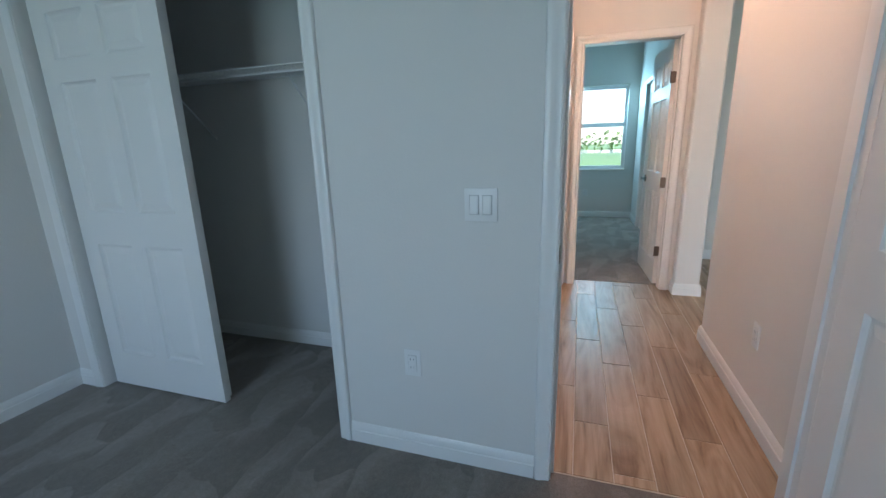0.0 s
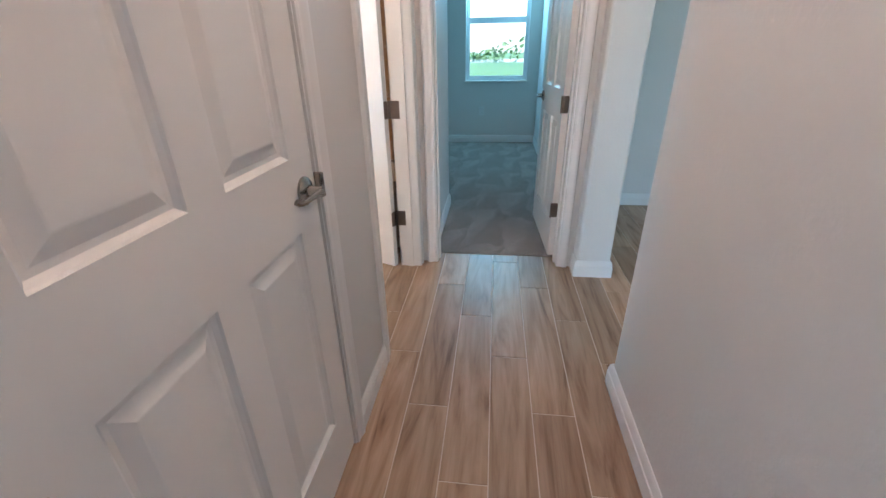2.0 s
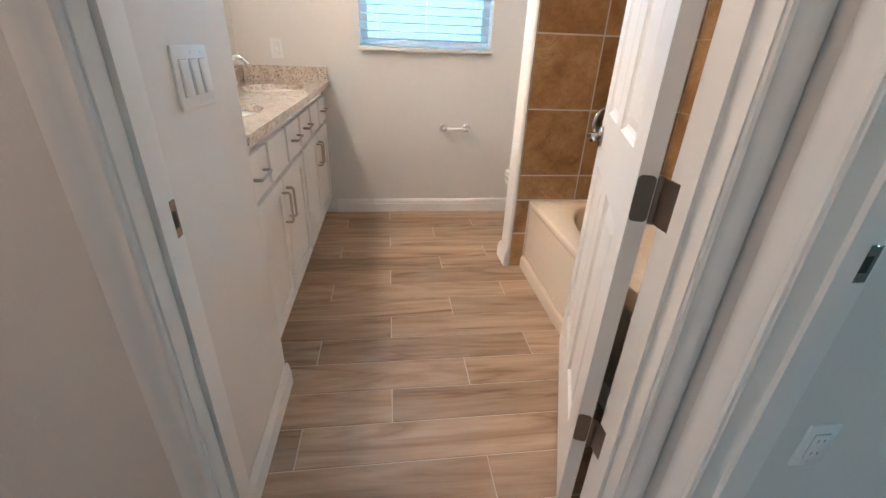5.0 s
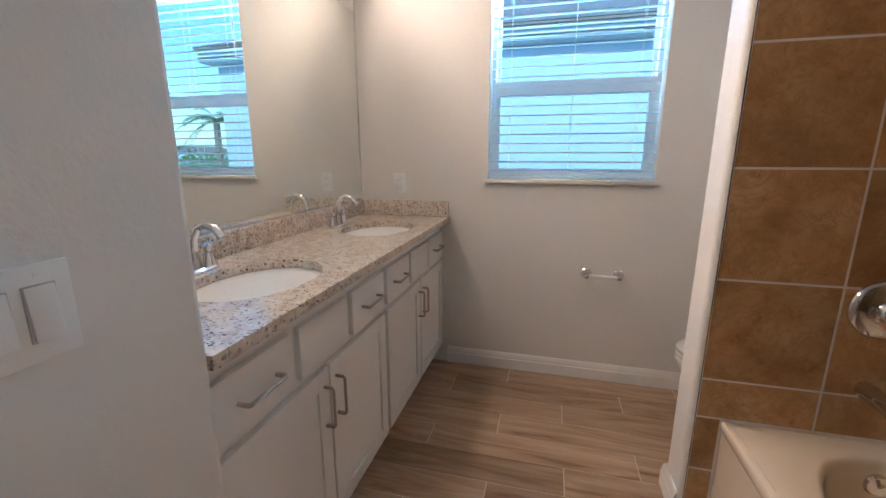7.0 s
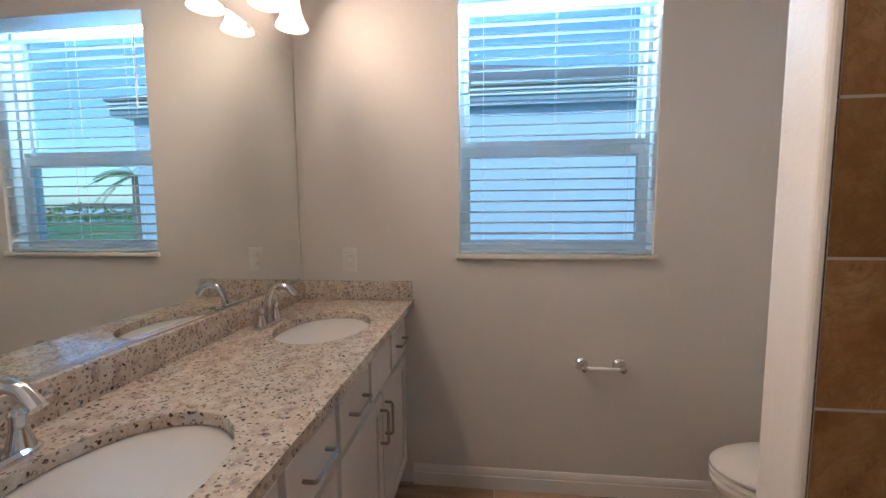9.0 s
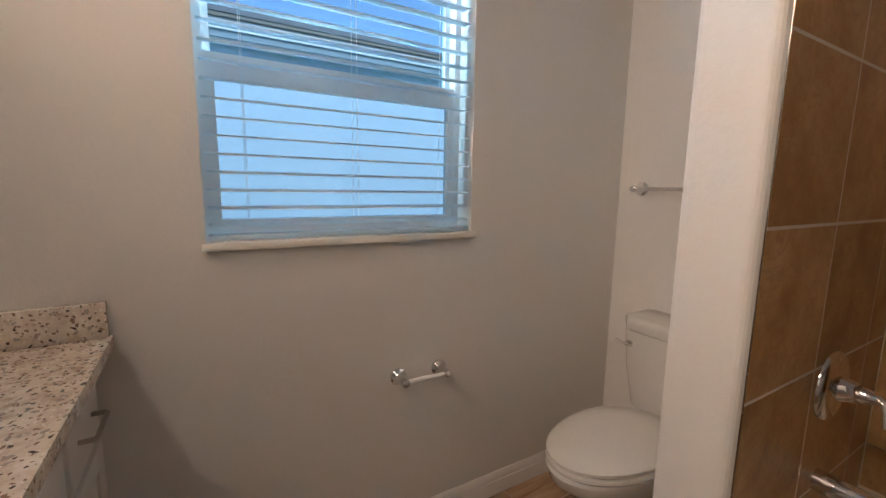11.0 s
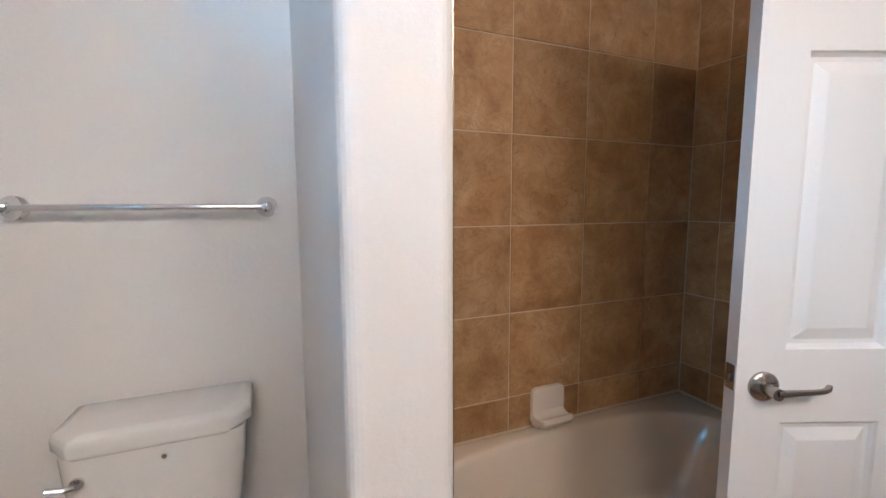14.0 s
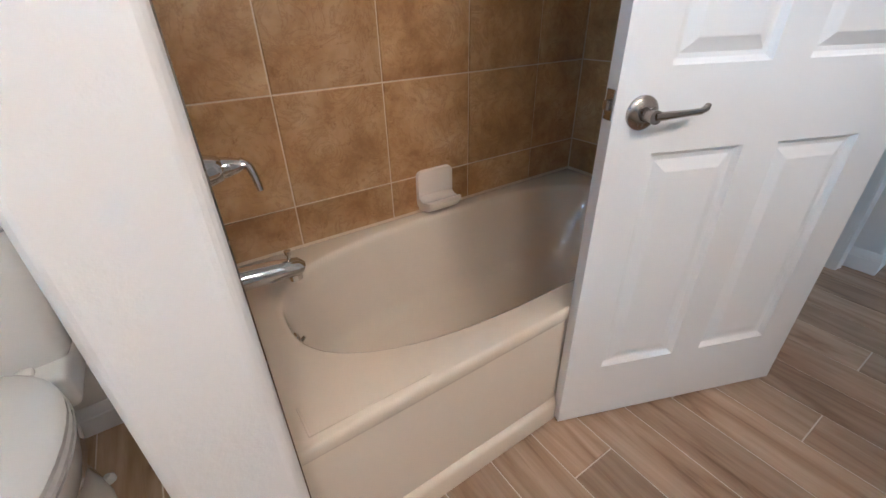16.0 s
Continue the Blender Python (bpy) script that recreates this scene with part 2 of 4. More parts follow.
def lamp_mat():
    m = Mat("lamp_diffuser")
    m.set(Base_Color=(0.9, 0.88, 0.84, 1), Roughness=0.4, Emission_Color=(1.0, 0.78, 0.56, 1), Emission_Strength=1.5)
    return m.m


DIFFUSER = lamp_mat()


def leafy(name, a, b):
    m = Mat(name)
    v = m.coords()
    n = m.noise(v, 3, 5)
    m.color(m.mix(n, a, b)).set(Roughness=0.6)
    return m.m


GRASS = leafy("lawn", (0.10, 0.19, 0.035), (0.17, 0.26, 0.06))
LEAF = leafy("leaf", (0.09, 0.15, 0.04), (0.17, 0.25, 0.08))
BARK = leafy("bark", (0.16, 0.13, 0.10), (0.26, 0.22, 0.18))
CONCRETE = painted("concrete", (0.55, 0.53, 0.5), 0.9, 0.4, 30)
STUCCO = painted("stucco", (0.56, 0.66, 0.76), 0.85, 0.8, 60)
FASCIA = painted("fascia_paint", (0.30, 0.36, 0.40), 0.7, 0.3, 40)
SHINGLE = painted("shingle", (0.20, 0.18, 0.17), 0.9, 0.9, 40)
WATERM = plain("lake_water", (0.16, 0.22, 0.25), 0.08)


# ---- mesh helpers ----
def box(bm, x0, x1, y0, y1, z0, z1, mat=0):
    v = [bm.verts.new((x, y, z)) for z in (z0, z1) for y in (y0, y1) for x in (x0, x1)]
    for f in ((0, 2, 3, 1), (4, 5, 7, 6), (0, 1, 5, 4), (2, 6, 7, 3), (0, 4, 6, 2), (1, 3, 7, 5)):
        bm.faces.new([v[i] for i in f]).material_index = mat
    return v


def cbox(w, d, h, bevel=0.0, seg=2, at=(0, 0, 0)):
    """A box centred on at in x and y, standing on at's z, with rounded edges."""
    bm = bmesh.new()
    box(bm, at[0] - w / 2, at[0] + w / 2, at[1] - d / 2, at[1] + d / 2, at[2], at[2] + h)
    if bevel:
        bmesh.ops.bevel(bm, geom=bm.edges[:], offset=bevel, segments=seg, affect="EDGES", profile=0.5)
    return bm


def boxes(*dims):
    bm = bmesh.new()
    for d in dims:
        box(bm, *d)
    return bm


def rounded(bm, offset, seg=2, edges=None):
    bmesh.ops.bevel(bm, geom=edges if edges is not None else bm.edges[:], offset=offset, segments=seg, affect="EDGES", profile=0.5)
    return bm


def upright(bm, test):
    """The vertical edges whose place passes test(x, y)."""
    return [e for e in bm.edges if abs(e.verts[0].co.x - e.verts[1].co.x) < 1e-5 and abs(e.verts[0].co.y - e.verts[1].co.y) < 1e-5 and test(e.verts[0].co.x, e.verts[0].co.y)]


def lathe(profile, n=24, axis="z", at=(0, 0, 0), cap=True):
    """A turned body: profile of (radius, height)."""
    bm = bmesh.new()
    rings = []
    for r, h in profile:
        ring = []
        for i in range(n):
            a = 2 * math.pi * i / n
            p = (r * math.cos(a), r * math.sin(a), h)
            if axis == "x":
                p = (h, p[0], p[1])
            elif axis == "y":
                p = (p[1], h, p[0])
            ring.append(bm.verts.new((p[0] + at[0], p[1] + at[1], p[2] + at[2])))
        rings.append(ring)
    for a, b in zip(rings, rings[1:]):
        for i in range(n):
            bm.faces.new((a[i], a[(i + 1) % n], b[(i + 1) % n], b[i]))
    if cap:
        bm.faces.new(rings[0][::-1])
        bm.faces.new(rings[-1])
    return bm


def tube(points, radii, n=12, flat=1.0):
    """A pipe through points; radii one number or one for each point."""
    bm = bmesh.new()
    pts = [Vector(p) for p in points]
    if isinstance(radii, (int, float)):
        radii = [radii] * len(pts)
    rings, side = [], None
    for i, p in enumerate(pts):
        d = (pts[min(i + 1, len(pts) - 1)] - pts[max(i - 1, 0)]).normalized()
        if side is None:
            side = d.orthogonal().normalized()
        side = (side - d * side.dot(d)).normalized()
        up = d.cross(side)
        rings.append([bm.verts.new(p + radii[i] * (math.cos(2 * math.pi * k / n) * side + flat * math.sin(2 * math.pi * k / n) * up)) for k in range(n)])
    for a, b in zip(rings, rings[1:]):
        for k in range(n):
            bm.faces.new((a[k], a[(k + 1) % n], b[(k + 1) % n], b[k]))
    bm.faces.new(rings[0][::-1])
    bm.faces.new(rings[-1])
    return bm


def loft(loops, cap_first=True, cap_last=True):
    bm = bmesh.new()
    rings = [[bm.verts.new(p) for p in lp] for lp in loops]
    n = len(rings[0])
    for a, b in zip(rings, rings[1:]):
        for k in range(n):
            bm.faces.new((a[k], a[(k + 1) % n], b[(k + 1) % n], b[k]))
    if cap_first:
        bm.faces.new(rings[0][::-1])
    if cap_last:
        bm.faces.new(rings[-1])
    return bm


def superloop(cx, cy, rx, ry, z, power=2.0, n=48, egg=0.0):
    out = []
    for i in range(n):
        a = 2 * math.pi * i / n
        c, s_ = math.cos(a), math.sin(a)
        x = math.copysign(abs(c) ** (2 / power), c)
        y = math.copysign(abs(s_) ** (2 / power), s_)
        out.append((cx + rx * x * (1 + egg * y), cy + ry * y, z))
    return out


def finish(name, bm, mat, smooth=False):
    bmesh.ops.recalc_face_normals(bm, faces=bm.faces[:])
    me = bpy.data.meshes.new(name)
    bm.to_mesh(me)
    bm.free()
    for m in mat if isinstance(mat, (list, tuple)) else [mat]:
        me.materials.append(m)
    if smooth:
        me.polygons.foreach_set("use_smooth", [True] * len(me.polygons))
        me.set_sharp_from_angle(angle=radians(38))
    return me


def part(name, bm, mat, parent, label="", smooth=True):
    ob = new(name, finish(name, bm, mat, smooth))
    ob.parent = parent
    if label:
        tagged(ob, label)
    return ob


def thing(name, label, category, m=None, group=""):
    ob = new(name)
    ob.empty_display_size = 0.1
    tagged(ob, label, category, group)
    if m is not None:
        ob.matrix_world = m
    return ob


def setting(name, bm, mat, label, category, smooth=False):
    return tagged(new(name, finish(name, bm, mat, smooth)), label, category, "", "structure")


# ---- the plan ----
CH = 2.80                     # ceiling height
XW, YS, YN = -2.67, 2.562, 5.012   # bathroom: west, mirror and toilet walls
XB0, XB1 = -0.312, -0.205      # wall between bathroom and hall
YD0, YD1 = 3.166, 3.996       # bathroom doorway
YA0, YA1 = 1.605, 1.72        # wall between entry bedroom and hall
XA0, XA1 = -0.152, 0.625        # entry bedroom doorway
YB0, YB1 = 4.066, 4.181        # wall of the far bedroom
XD0, XD1 = -0.105, 0.622        # far bedroom doorway
DH = 2.05                     # doorway height
XR0, XR1 = 0.704, 0.82         # right hall wall
YO0, YO1 = 3.075, 3.952       # opening into the living room
YBN = 7.85                     # far bedroom's window wall
XST0, XST1 = -1.897, -1.754   # stub wall beside the tub
YST = 4.165
XT = -0.192                   # tub alcove's end wall
XV, YV = -0.892, 3.108        # corner of the closet block beside the vanity
WX0, WX1, WZ0, WZ1 = 3.326, 4.180, 1.133, 2.30    # bathroom window along y
BX0, BX1, BZ0, BZ1 = -0.195, 0.622, 0.822, 2.165    # far bedroom window along x

# ---- floors, ceilings ----
sub = boxes((-3.2, 5.9, -2.8, 8.2, -0.2, -0.0022))
setting("floor", sub, FLOORGROUT, "light brown wood-look plank tile floor with pale grout joints", "floor")
floor = bpy.data.objects["floor"]
setting("floor_carpet_1", boxes((-2.85, 0.85, -2.6, 1.645, -0.02, 0.006), (-2.78, -1.0, 1.645, 2.40, -0.02, 0.006)), CARPET, "taupe grey cut-pile carpet with vacuum marks", "carpet")
setting("floor_carpet_2", boxes((-0.2, 0.80, 4.186, 5.13, -0.02, 0.004), (-2.6, 0.80, 5.13, 8.0, -0.02, 0.004)), CARPET, "taupe grey cut-pile carpet with vacuum marks", "carpet")
setting("ceiling", boxes((-3.2, 5.9, -2.9, 8.2, CH, CH + 0.15)), CEIL, "white textured ceiling", "ceiling")

# ---- walls ----
setting("wall_bath_west", boxes(
    (XW - 0.2, XW, 2.3, WX0, -0.1, CH), (XW - 0.2, XW, WX1, 5.3, -0.1, CH),
    (XW - 0.2, XW, WX0, WX1, -0.1, WZ0 - 0.02), (XW - 0.2, XW, WX0, WX1, WZ1, CH)), WALL, "off-white painted wall with a window above a toilet paper holder", "wall")
setting("wall_bath_north", boxes((XW, XT + 0.01, YN, YN + 0.11, -0.1, CH)), WALL, "off-white painted wall behind the toilet and the tub", "wall")
setting("wall_bath_mirror", boxes((XW, XV, YS - 0.11, YS, -0.1, CH)), WALL, "off-white painted wall behind the vanity", "wall")
setting("wall_closet_block", rounded(b := boxes((XV, XB0, YV - 0.115, YV, -0.1, CH), (XV, XV + 0.1, YS, YV - 0.115, -0.1, CH)), 0.015, 3, upright(b, lambda x, y: abs(x - XV) < 1e-4 and abs(y - YV) < 1e-4)), WALL, "off-white painted wall with a triple switch", "wall")
setting("wall_hall_left", boxes(
    (XB0, XB1, YA1, 1.937, -0.1, CH), (XB0, XB1, 1.937, 2.71, DH, CH), (XB0, XB1, 2.71, YD0, -0.1, CH),
    (XB0, XB1, YD0, YD1, DH, CH), (XB0, XB1, YD1, YB1, -0.1, CH), (XB0, XB1, YB1, 4.20, -0.1, CH)), WALL, "off-white painted hall wall with two doorways", "wall")
setting("wall_alcove_end", boxes((XT + 0.008, XT + 0.05, 4.20, YN + 0.11, -0.1, CH), (XB1, XT + 0.05, YB1 + 0.002, 4.20, -0.1, CH)), WALL, "off-white painted wall behind the tiled tub end", "wall")
setting("wall_stub", rounded(b := boxes((XST0, XST1 + 0.0096, YST, YN, -0.1, CH)), 0.021, 5, upright(b, lambda x, y: y < 4.3)), WALL, "narrow off-white painted wall between toilet and tub", "wall")
setting("wall_bedroom_entry", boxes(
    (-1.068, XA0, YA0, YA1, -0.1, CH), (XA0, XA1, YA0, YA1, DH, CH), (XA1, XR1, YA0, YA1, -0.1, CH),
    (-2.60, -1.068, YA0, YA1, DH, CH), (-2.80, -2.60, YA0, YA1, -0.1, CH)), WALL, "painted bedroom wall with closet and hall doorways", "wall")
setting("wall_bedroom_west", boxes((-2.90, -2.775, -2.6, 2.6, -0.1, CH)), WALL, "off-white painted bedroom wall", "wall")
setting("wall_bedroom_south", boxes((-2.92, -2.2, -2.7, -2.55, -0.1, CH), (-0.6, 0.9, -2.7, -2.55, -0.1, CH), (-2.2, -0.6, -2.7, -2.55, -0.1, 0.8), (-2.2, -0.6, -2.7, -2.55, 2.2, CH)), WALL, "off-white painted bedroom wall with a window", "wall")
setting("wall_bedroom_east", boxes((0.83, 0.95, -2.6, YA1, -0.1, CH)), WALL, "off-white painted bedroom wall", "wall")
setting("wall_closet_back", boxes((-2.80, -1.0, 2.37, 2.46, -0.1, CH), (-1.06, -0.965, YA1, 2.37, -0.1, CH)), WALL, "off-white painted closet wall", "wall")
setting("wall_hall_right", rounded(b := boxes((XR0, XR1, YA1, YO0, -0.1, CH)), 0.016, 3, upright(b, lambda x, y: y > 3)), WALL, "off-white painted hall wall with an outlet", "wall")
setting("wall_pier", rounded(b := boxes((0.715, 0.90, YO1, 5.3, -0.1, CH)), 0.016, 3, upright(b, lambda x, y: y < 4)), WALL, "off-white painted wall end beside the bedroom door", "wall")
setting("wall_bedroom_far_door", boxes((XB1 + 0.002, XD0, YB0, YB1, -0.1, CH), (XD0, XD1, YB0, YB1, DH, CH), (XD1, 0.715, YB0, YB1, -0.1, CH)), WALL, "off-white painted wall with the far bedroom's doorway", "wall")
setting("wall_bedroom_far_north", boxes(
    (-2.7, BX0, YBN, YBN + 0.18, -0.1, CH), (BX1, 0.9, YBN, YBN + 0.18, -0.1, CH),
    (BX0, BX1, YBN, YBN + 0.18, -0.1, BZ0), (BX0, BX1, YBN, YBN + 0.18, BZ1, CH)), WALL, "off-white painted bedroom wall with a window", "wall")
setting("wall_bedroom_far_west", boxes((-2.7, -2.58, YN + 0.11, YBN, -0.1, CH)), WALL, "off-white painted bedroom wall", "wall")
setting("wall_bedroom_far_east", boxes((0.775, 0.885, 5.3, 5.55, -0.1, CH), (0.775, 0.885, 5.55, 7.05, 2.05, CH), (0.775, 0.885, 7.05, YBN, -0.1, CH)), WALL, "off-white painted bedroom wall with closet doors", "wall")
setting("wall_living_north", boxes((0.90, 5.6, 5.24, 5.36, -0.1, CH)), WALL, "off-white painted living room wall", "wall")
setting("wall_living_east", boxes((5.52, 5.66, 0.3, 5.36, -0.1, CH)), WALL, "off-white painted living room wall with an outlet", "wall")
setting("wall_living_south", boxes((0.825, 2.4, 0.38, 0.5, -0.1, CH), (4.8, 5.6, 0.38, 0.5, -0.1, CH), (2.4, 4.8, 0.38, 0.5, 2.4, CH)), WALL, "off-white painted living room wall with a glazed opening", "wall")


# ---- trim ----
CASING = [(0, 0), (0, 0.009), (0.006, 0.012), (0.010, 0.010), (0.024, 0.012), (0.036, 0.017), (0.046, 0.018), (0.054, 0.016), (0.058, 0.010), (0.058, 0)]
BASE = [(0, 0), (0.014, 0), (0.014, 0.062), (0.0105, 0.066), (0.012, 0.074), (0.0095, 0.080), (0.0095, 0.087), (0.005, 0.096), (0.003, 0.100), (0, 0.100)]


def prism(profile, place):
    """A straight moulding: place(u, v, end) gives the point for the profile at either end."""
    bm = bmesh.new()
    a = [bm.verts.new(place(u, v, 0)) for u, v in profile]
    b = [bm.verts.new(place(u, v, 1)) for u, v in profile]
    n = len(profile)
    for i in range(n):
        bm.faces.new((a[i], a[(i + 1) % n], b[(i + 1) % n], b[i]))
    bm.faces.new(a[::-1])
    bm.faces.new(b)
    return bm


def casing(name, along, a0, a1, face, out, top=DH):
    """Mouldings round a doorway in a wall. along: 'x' or 'y'; a0..a1 the opening; face: the wall's face; out: +1 or -1, the way it faces."""
    root = tagged(new(name), "white gloss door casing with stepped moulding", "trim", "", "structure")

    def p(a, o, z):
        return (a, face + out * o, z) if along == "x" else (face + out * o, a, z)
    part("casing_leg", prism(CASING, lambda u, v, e: p(a0 - u, v, (top + u) * e)), TRIM, root)
    part("casing_leg", prism(CASING, lambda u, v, e: p(a1 + u, v, (top + u) * e)), TRIM, root)
    part("casing_head", prism(CASING, lambda u, v, e: p((a1 + u) if e else (a0 - u), v, top + u)), TRIM, root)
    return root


def jamb(name, along, a0, a1, f0, f1, stop, top=DH):
    """The lining of a doorway with its stop."""
    root = tagged(new(name), "white painted door jamb with a stop", "trim", "", "structure")

    def b(a, c, d, e, z0, z1):
        return boxes((a, c, d, e, z0, z1)) if along == "x" else boxes((d, e, a, c, z0, z1))
    lo, hi = f0 - 0.002, f1 + 0.002
    t = 0.004
    part("jamb_leg", b(a0 - 0.02, a0 + t, lo, hi, 0, top), TRIM, root, smooth=False)
    part("jamb_leg", b(a1 - t, a1 + 0.02, lo, hi, 0, top), TRIM, root, smooth=False)
    part("jamb_head", b(a0 - 0.02, a1 + 0.02, lo, hi, top - t, top + 0.02), TRIM, root, smooth=False)
    if stop is not None:
        part("door_stop", b(a0 + t, a0 + t + 0.01, stop, stop + 0.034, 0, top - t), TRIM, root, smooth=False)
        part("door_stop", b(a1 - t - 0.01, a1 - t, stop, stop + 0.034, 0, top - t), TRIM, root, smooth=False)
    return root


casing("trim_bath_door_hall", "y", YD0, YD1, XB1, 1)
casing("trim_bath_door_room", "y", YD0, YD1, XB0, -1)
jamb("trim_bath_jamb", "y", YD0, YD1, XB0, XB1, XB0 + 0.037)
casing("trim_closet_door_hall", "y", 1.937, 2.71, XB1, 1)
jamb("trim_closet_jamb", "y", 1.937, 2.71, XB0, XB1, XB0 + 0.02)
casing("trim_entry_door_room", "x", XA0, XA1, YA0, -1)
casing("trim_entry_door_hall", "x", XA0, XA1, YA1, 1)
jamb("trim_entry_jamb", "x", XA0, XA1, YA0, YA1, YA0 + 0.037)
casing("trim_bedroom_door_hall", "x", XD0, XD1, YB0, -1)
casing("trim_bedroom_door_room", "x", XD0, XD1, YB1, 1)
jamb("trim_bedroom_jamb", "x", XD0, XD1, YB0, YB1, YB1 - 0.071)
casing("trim_bedroom_closet", "x", -2.60, -1.068, YA0, -1)
jamb("trim_bedroom_closet_jamb", "x", -2.60, -1.068, YA0, YA1, None)
casing("trim_far_closet", "y", 5.55, 7.05, 0.775, -1, 2.05)


def baseboard(name, *runs):
    """runs: (x0, y0, x1, y1, nx, ny): a stretch along a wall's face, and the way it faces."""
    root = tagged(new(name), "white gloss baseboard with a moulded top", "baseboard", "", "structure")
    for x0, y0, x1, y1, nx, ny, *mitre in runs:
        a, b = mitre or (0, 0)
        d = Vector((x1 - x0, y1 - y0)).normalized()

        def place(u, v, e):
            k = b * u if e else -a * u
            return ((x1 if e else x0) + nx * u + d.x * k, (y1 if e else y0) + ny * u + d.y * k, v)

        part("board", prism(BASE, place), TRIM, root)


baseboard("baseboard_bath", (XW, 3.10, XW, YN, 1, 0), (XW + 0.014, YN, XST0 - 0.014, YN, 0, -1), (XST0, YN, XST0, YST, -1, 0, 0, 1), (XST0, YST, XST1 + 0.006, YST, 0, -1, 1, 0),
          (XV, YV, XB0 - 0.02, YV, 0, 1))
baseboard("baseboard_hall", (XB1, 2.77, XB1, YD0 - 0.06, 1, 0), (XB1, YA1 + 0.02, XB1, 1.877, 1, 0), (XR0, YA1 + 0.02, XR0, YO0, -1, 0, 0, 1), (XR0, YO0, XR1, YO0, 0, 1, 1, 1), (XR1, 0.5, XR1, YO0, 1, 0, 0, 1),
          (0.715, YB0, 0.715, YO1, -1, 0, 0, 1), (0.715, YO1, 0.90, YO1, 0, -1, 1, 1), (0.90, YO1, 0.90, 5.24, 1, 0, 1, 0))
baseboard("baseboard_bedroom", (-1.068 + 0.06, YA0, XA0 - 0.06, YA0, 0, -1), (-2.775, -2.55, -2.775, YA0, 1, 0), (-2.775, YA0, -2.66, YA0, 0, -1), (0.83, -2.55, 0.83, YA0, -1, 0))
baseboard("baseboard_closet", (-2.80, 2.37, -1.06, 2.37, 0, -1), (-1.06, YA1, -1.06, 2.37, -1, 0))
baseboard("baseboard_far_bedroom", (-2.58, YBN, 0.775, YBN, 0, -1), (XT + 0.05, YB1 + 0.06, XT + 0.05, YN + 0.124, 1, 0), (-2.58, YN + 0.11, XT + 0.05, YN + 0.11, 0, 1), (0.775, 7.11, 0.775, YBN, -1, 0), (0.715, YB1 + 0.02, 0.715, 5.3, -1, 0))
baseboard("baseboard_living", (0.90, 5.24, 5.52, 5.24, 0, -1), (5.52, 0.5, 5.52, 5.24, -1, 0))


# ---- doors ----
def slab(w, h, t, rows, cols):
    """A moulded panel door in x 0..w, z 0..h, y 0..t, both faces panelled."""
    bm = bmesh.new()
    xs = sorted({0.0, w} | {x for c in cols for x in c})
    zs = sorted({0.0, h} | {z for r in rows for z in r})
    for y, s_ in ((0.0, 1), (t, -1)):
        for xa, xb in zip(xs, xs[1:]):
            for za, zb in zip(zs, zs[1:]):
                if (xa, xb) in cols and (za, zb) in rows:
                    rings = []
                    for inset, dep in ((0, 0), (0.003, 0.005), (0.010, 0.0115), (0.019, 0.0125), (0.044, 0.0035), (0.047, 0.003)):
                        yy = y + s_ * dep
                        rings.append([bm.verts.new(q) for q in ((xa + inset, yy, za + inset), (xb - inset, yy, za + inset), (xb - inset, yy, zb - inset), (xa + inset, yy, zb - inset))])
                    for a, b in zip(rings, rings[1:]):
                        for k in range(4):
                            bm.faces.new((a[k], a[(k + 1) % 4], b[(k + 1) % 4], b[k]))
                    bm.faces.new(rings[-1])
                else:
                    bm.faces.new([bm.verts.new(q) for q in ((xa, y, za), (xb, y, za), (xb, y, zb), (xa, y, zb))])
    for q in (((0, 0, 0), (0, t, 0), (0, t, h), (0, 0, h)), ((w, 0, 0), (w, t, 0), (w, t, h), (w, 0, h)), ((0, 0, 0), (w, 0, 0), (w, t, 0), (0, t, 0)), ((0, 0, h), (w, 0, h), (w, t, h), (0, t, h))):
        bm.faces.new([bm.verts.new(p) for p in q])
    bmesh.ops.remove_doubles(bm, verts=bm.verts[:], dist=1e-5)
    return bm


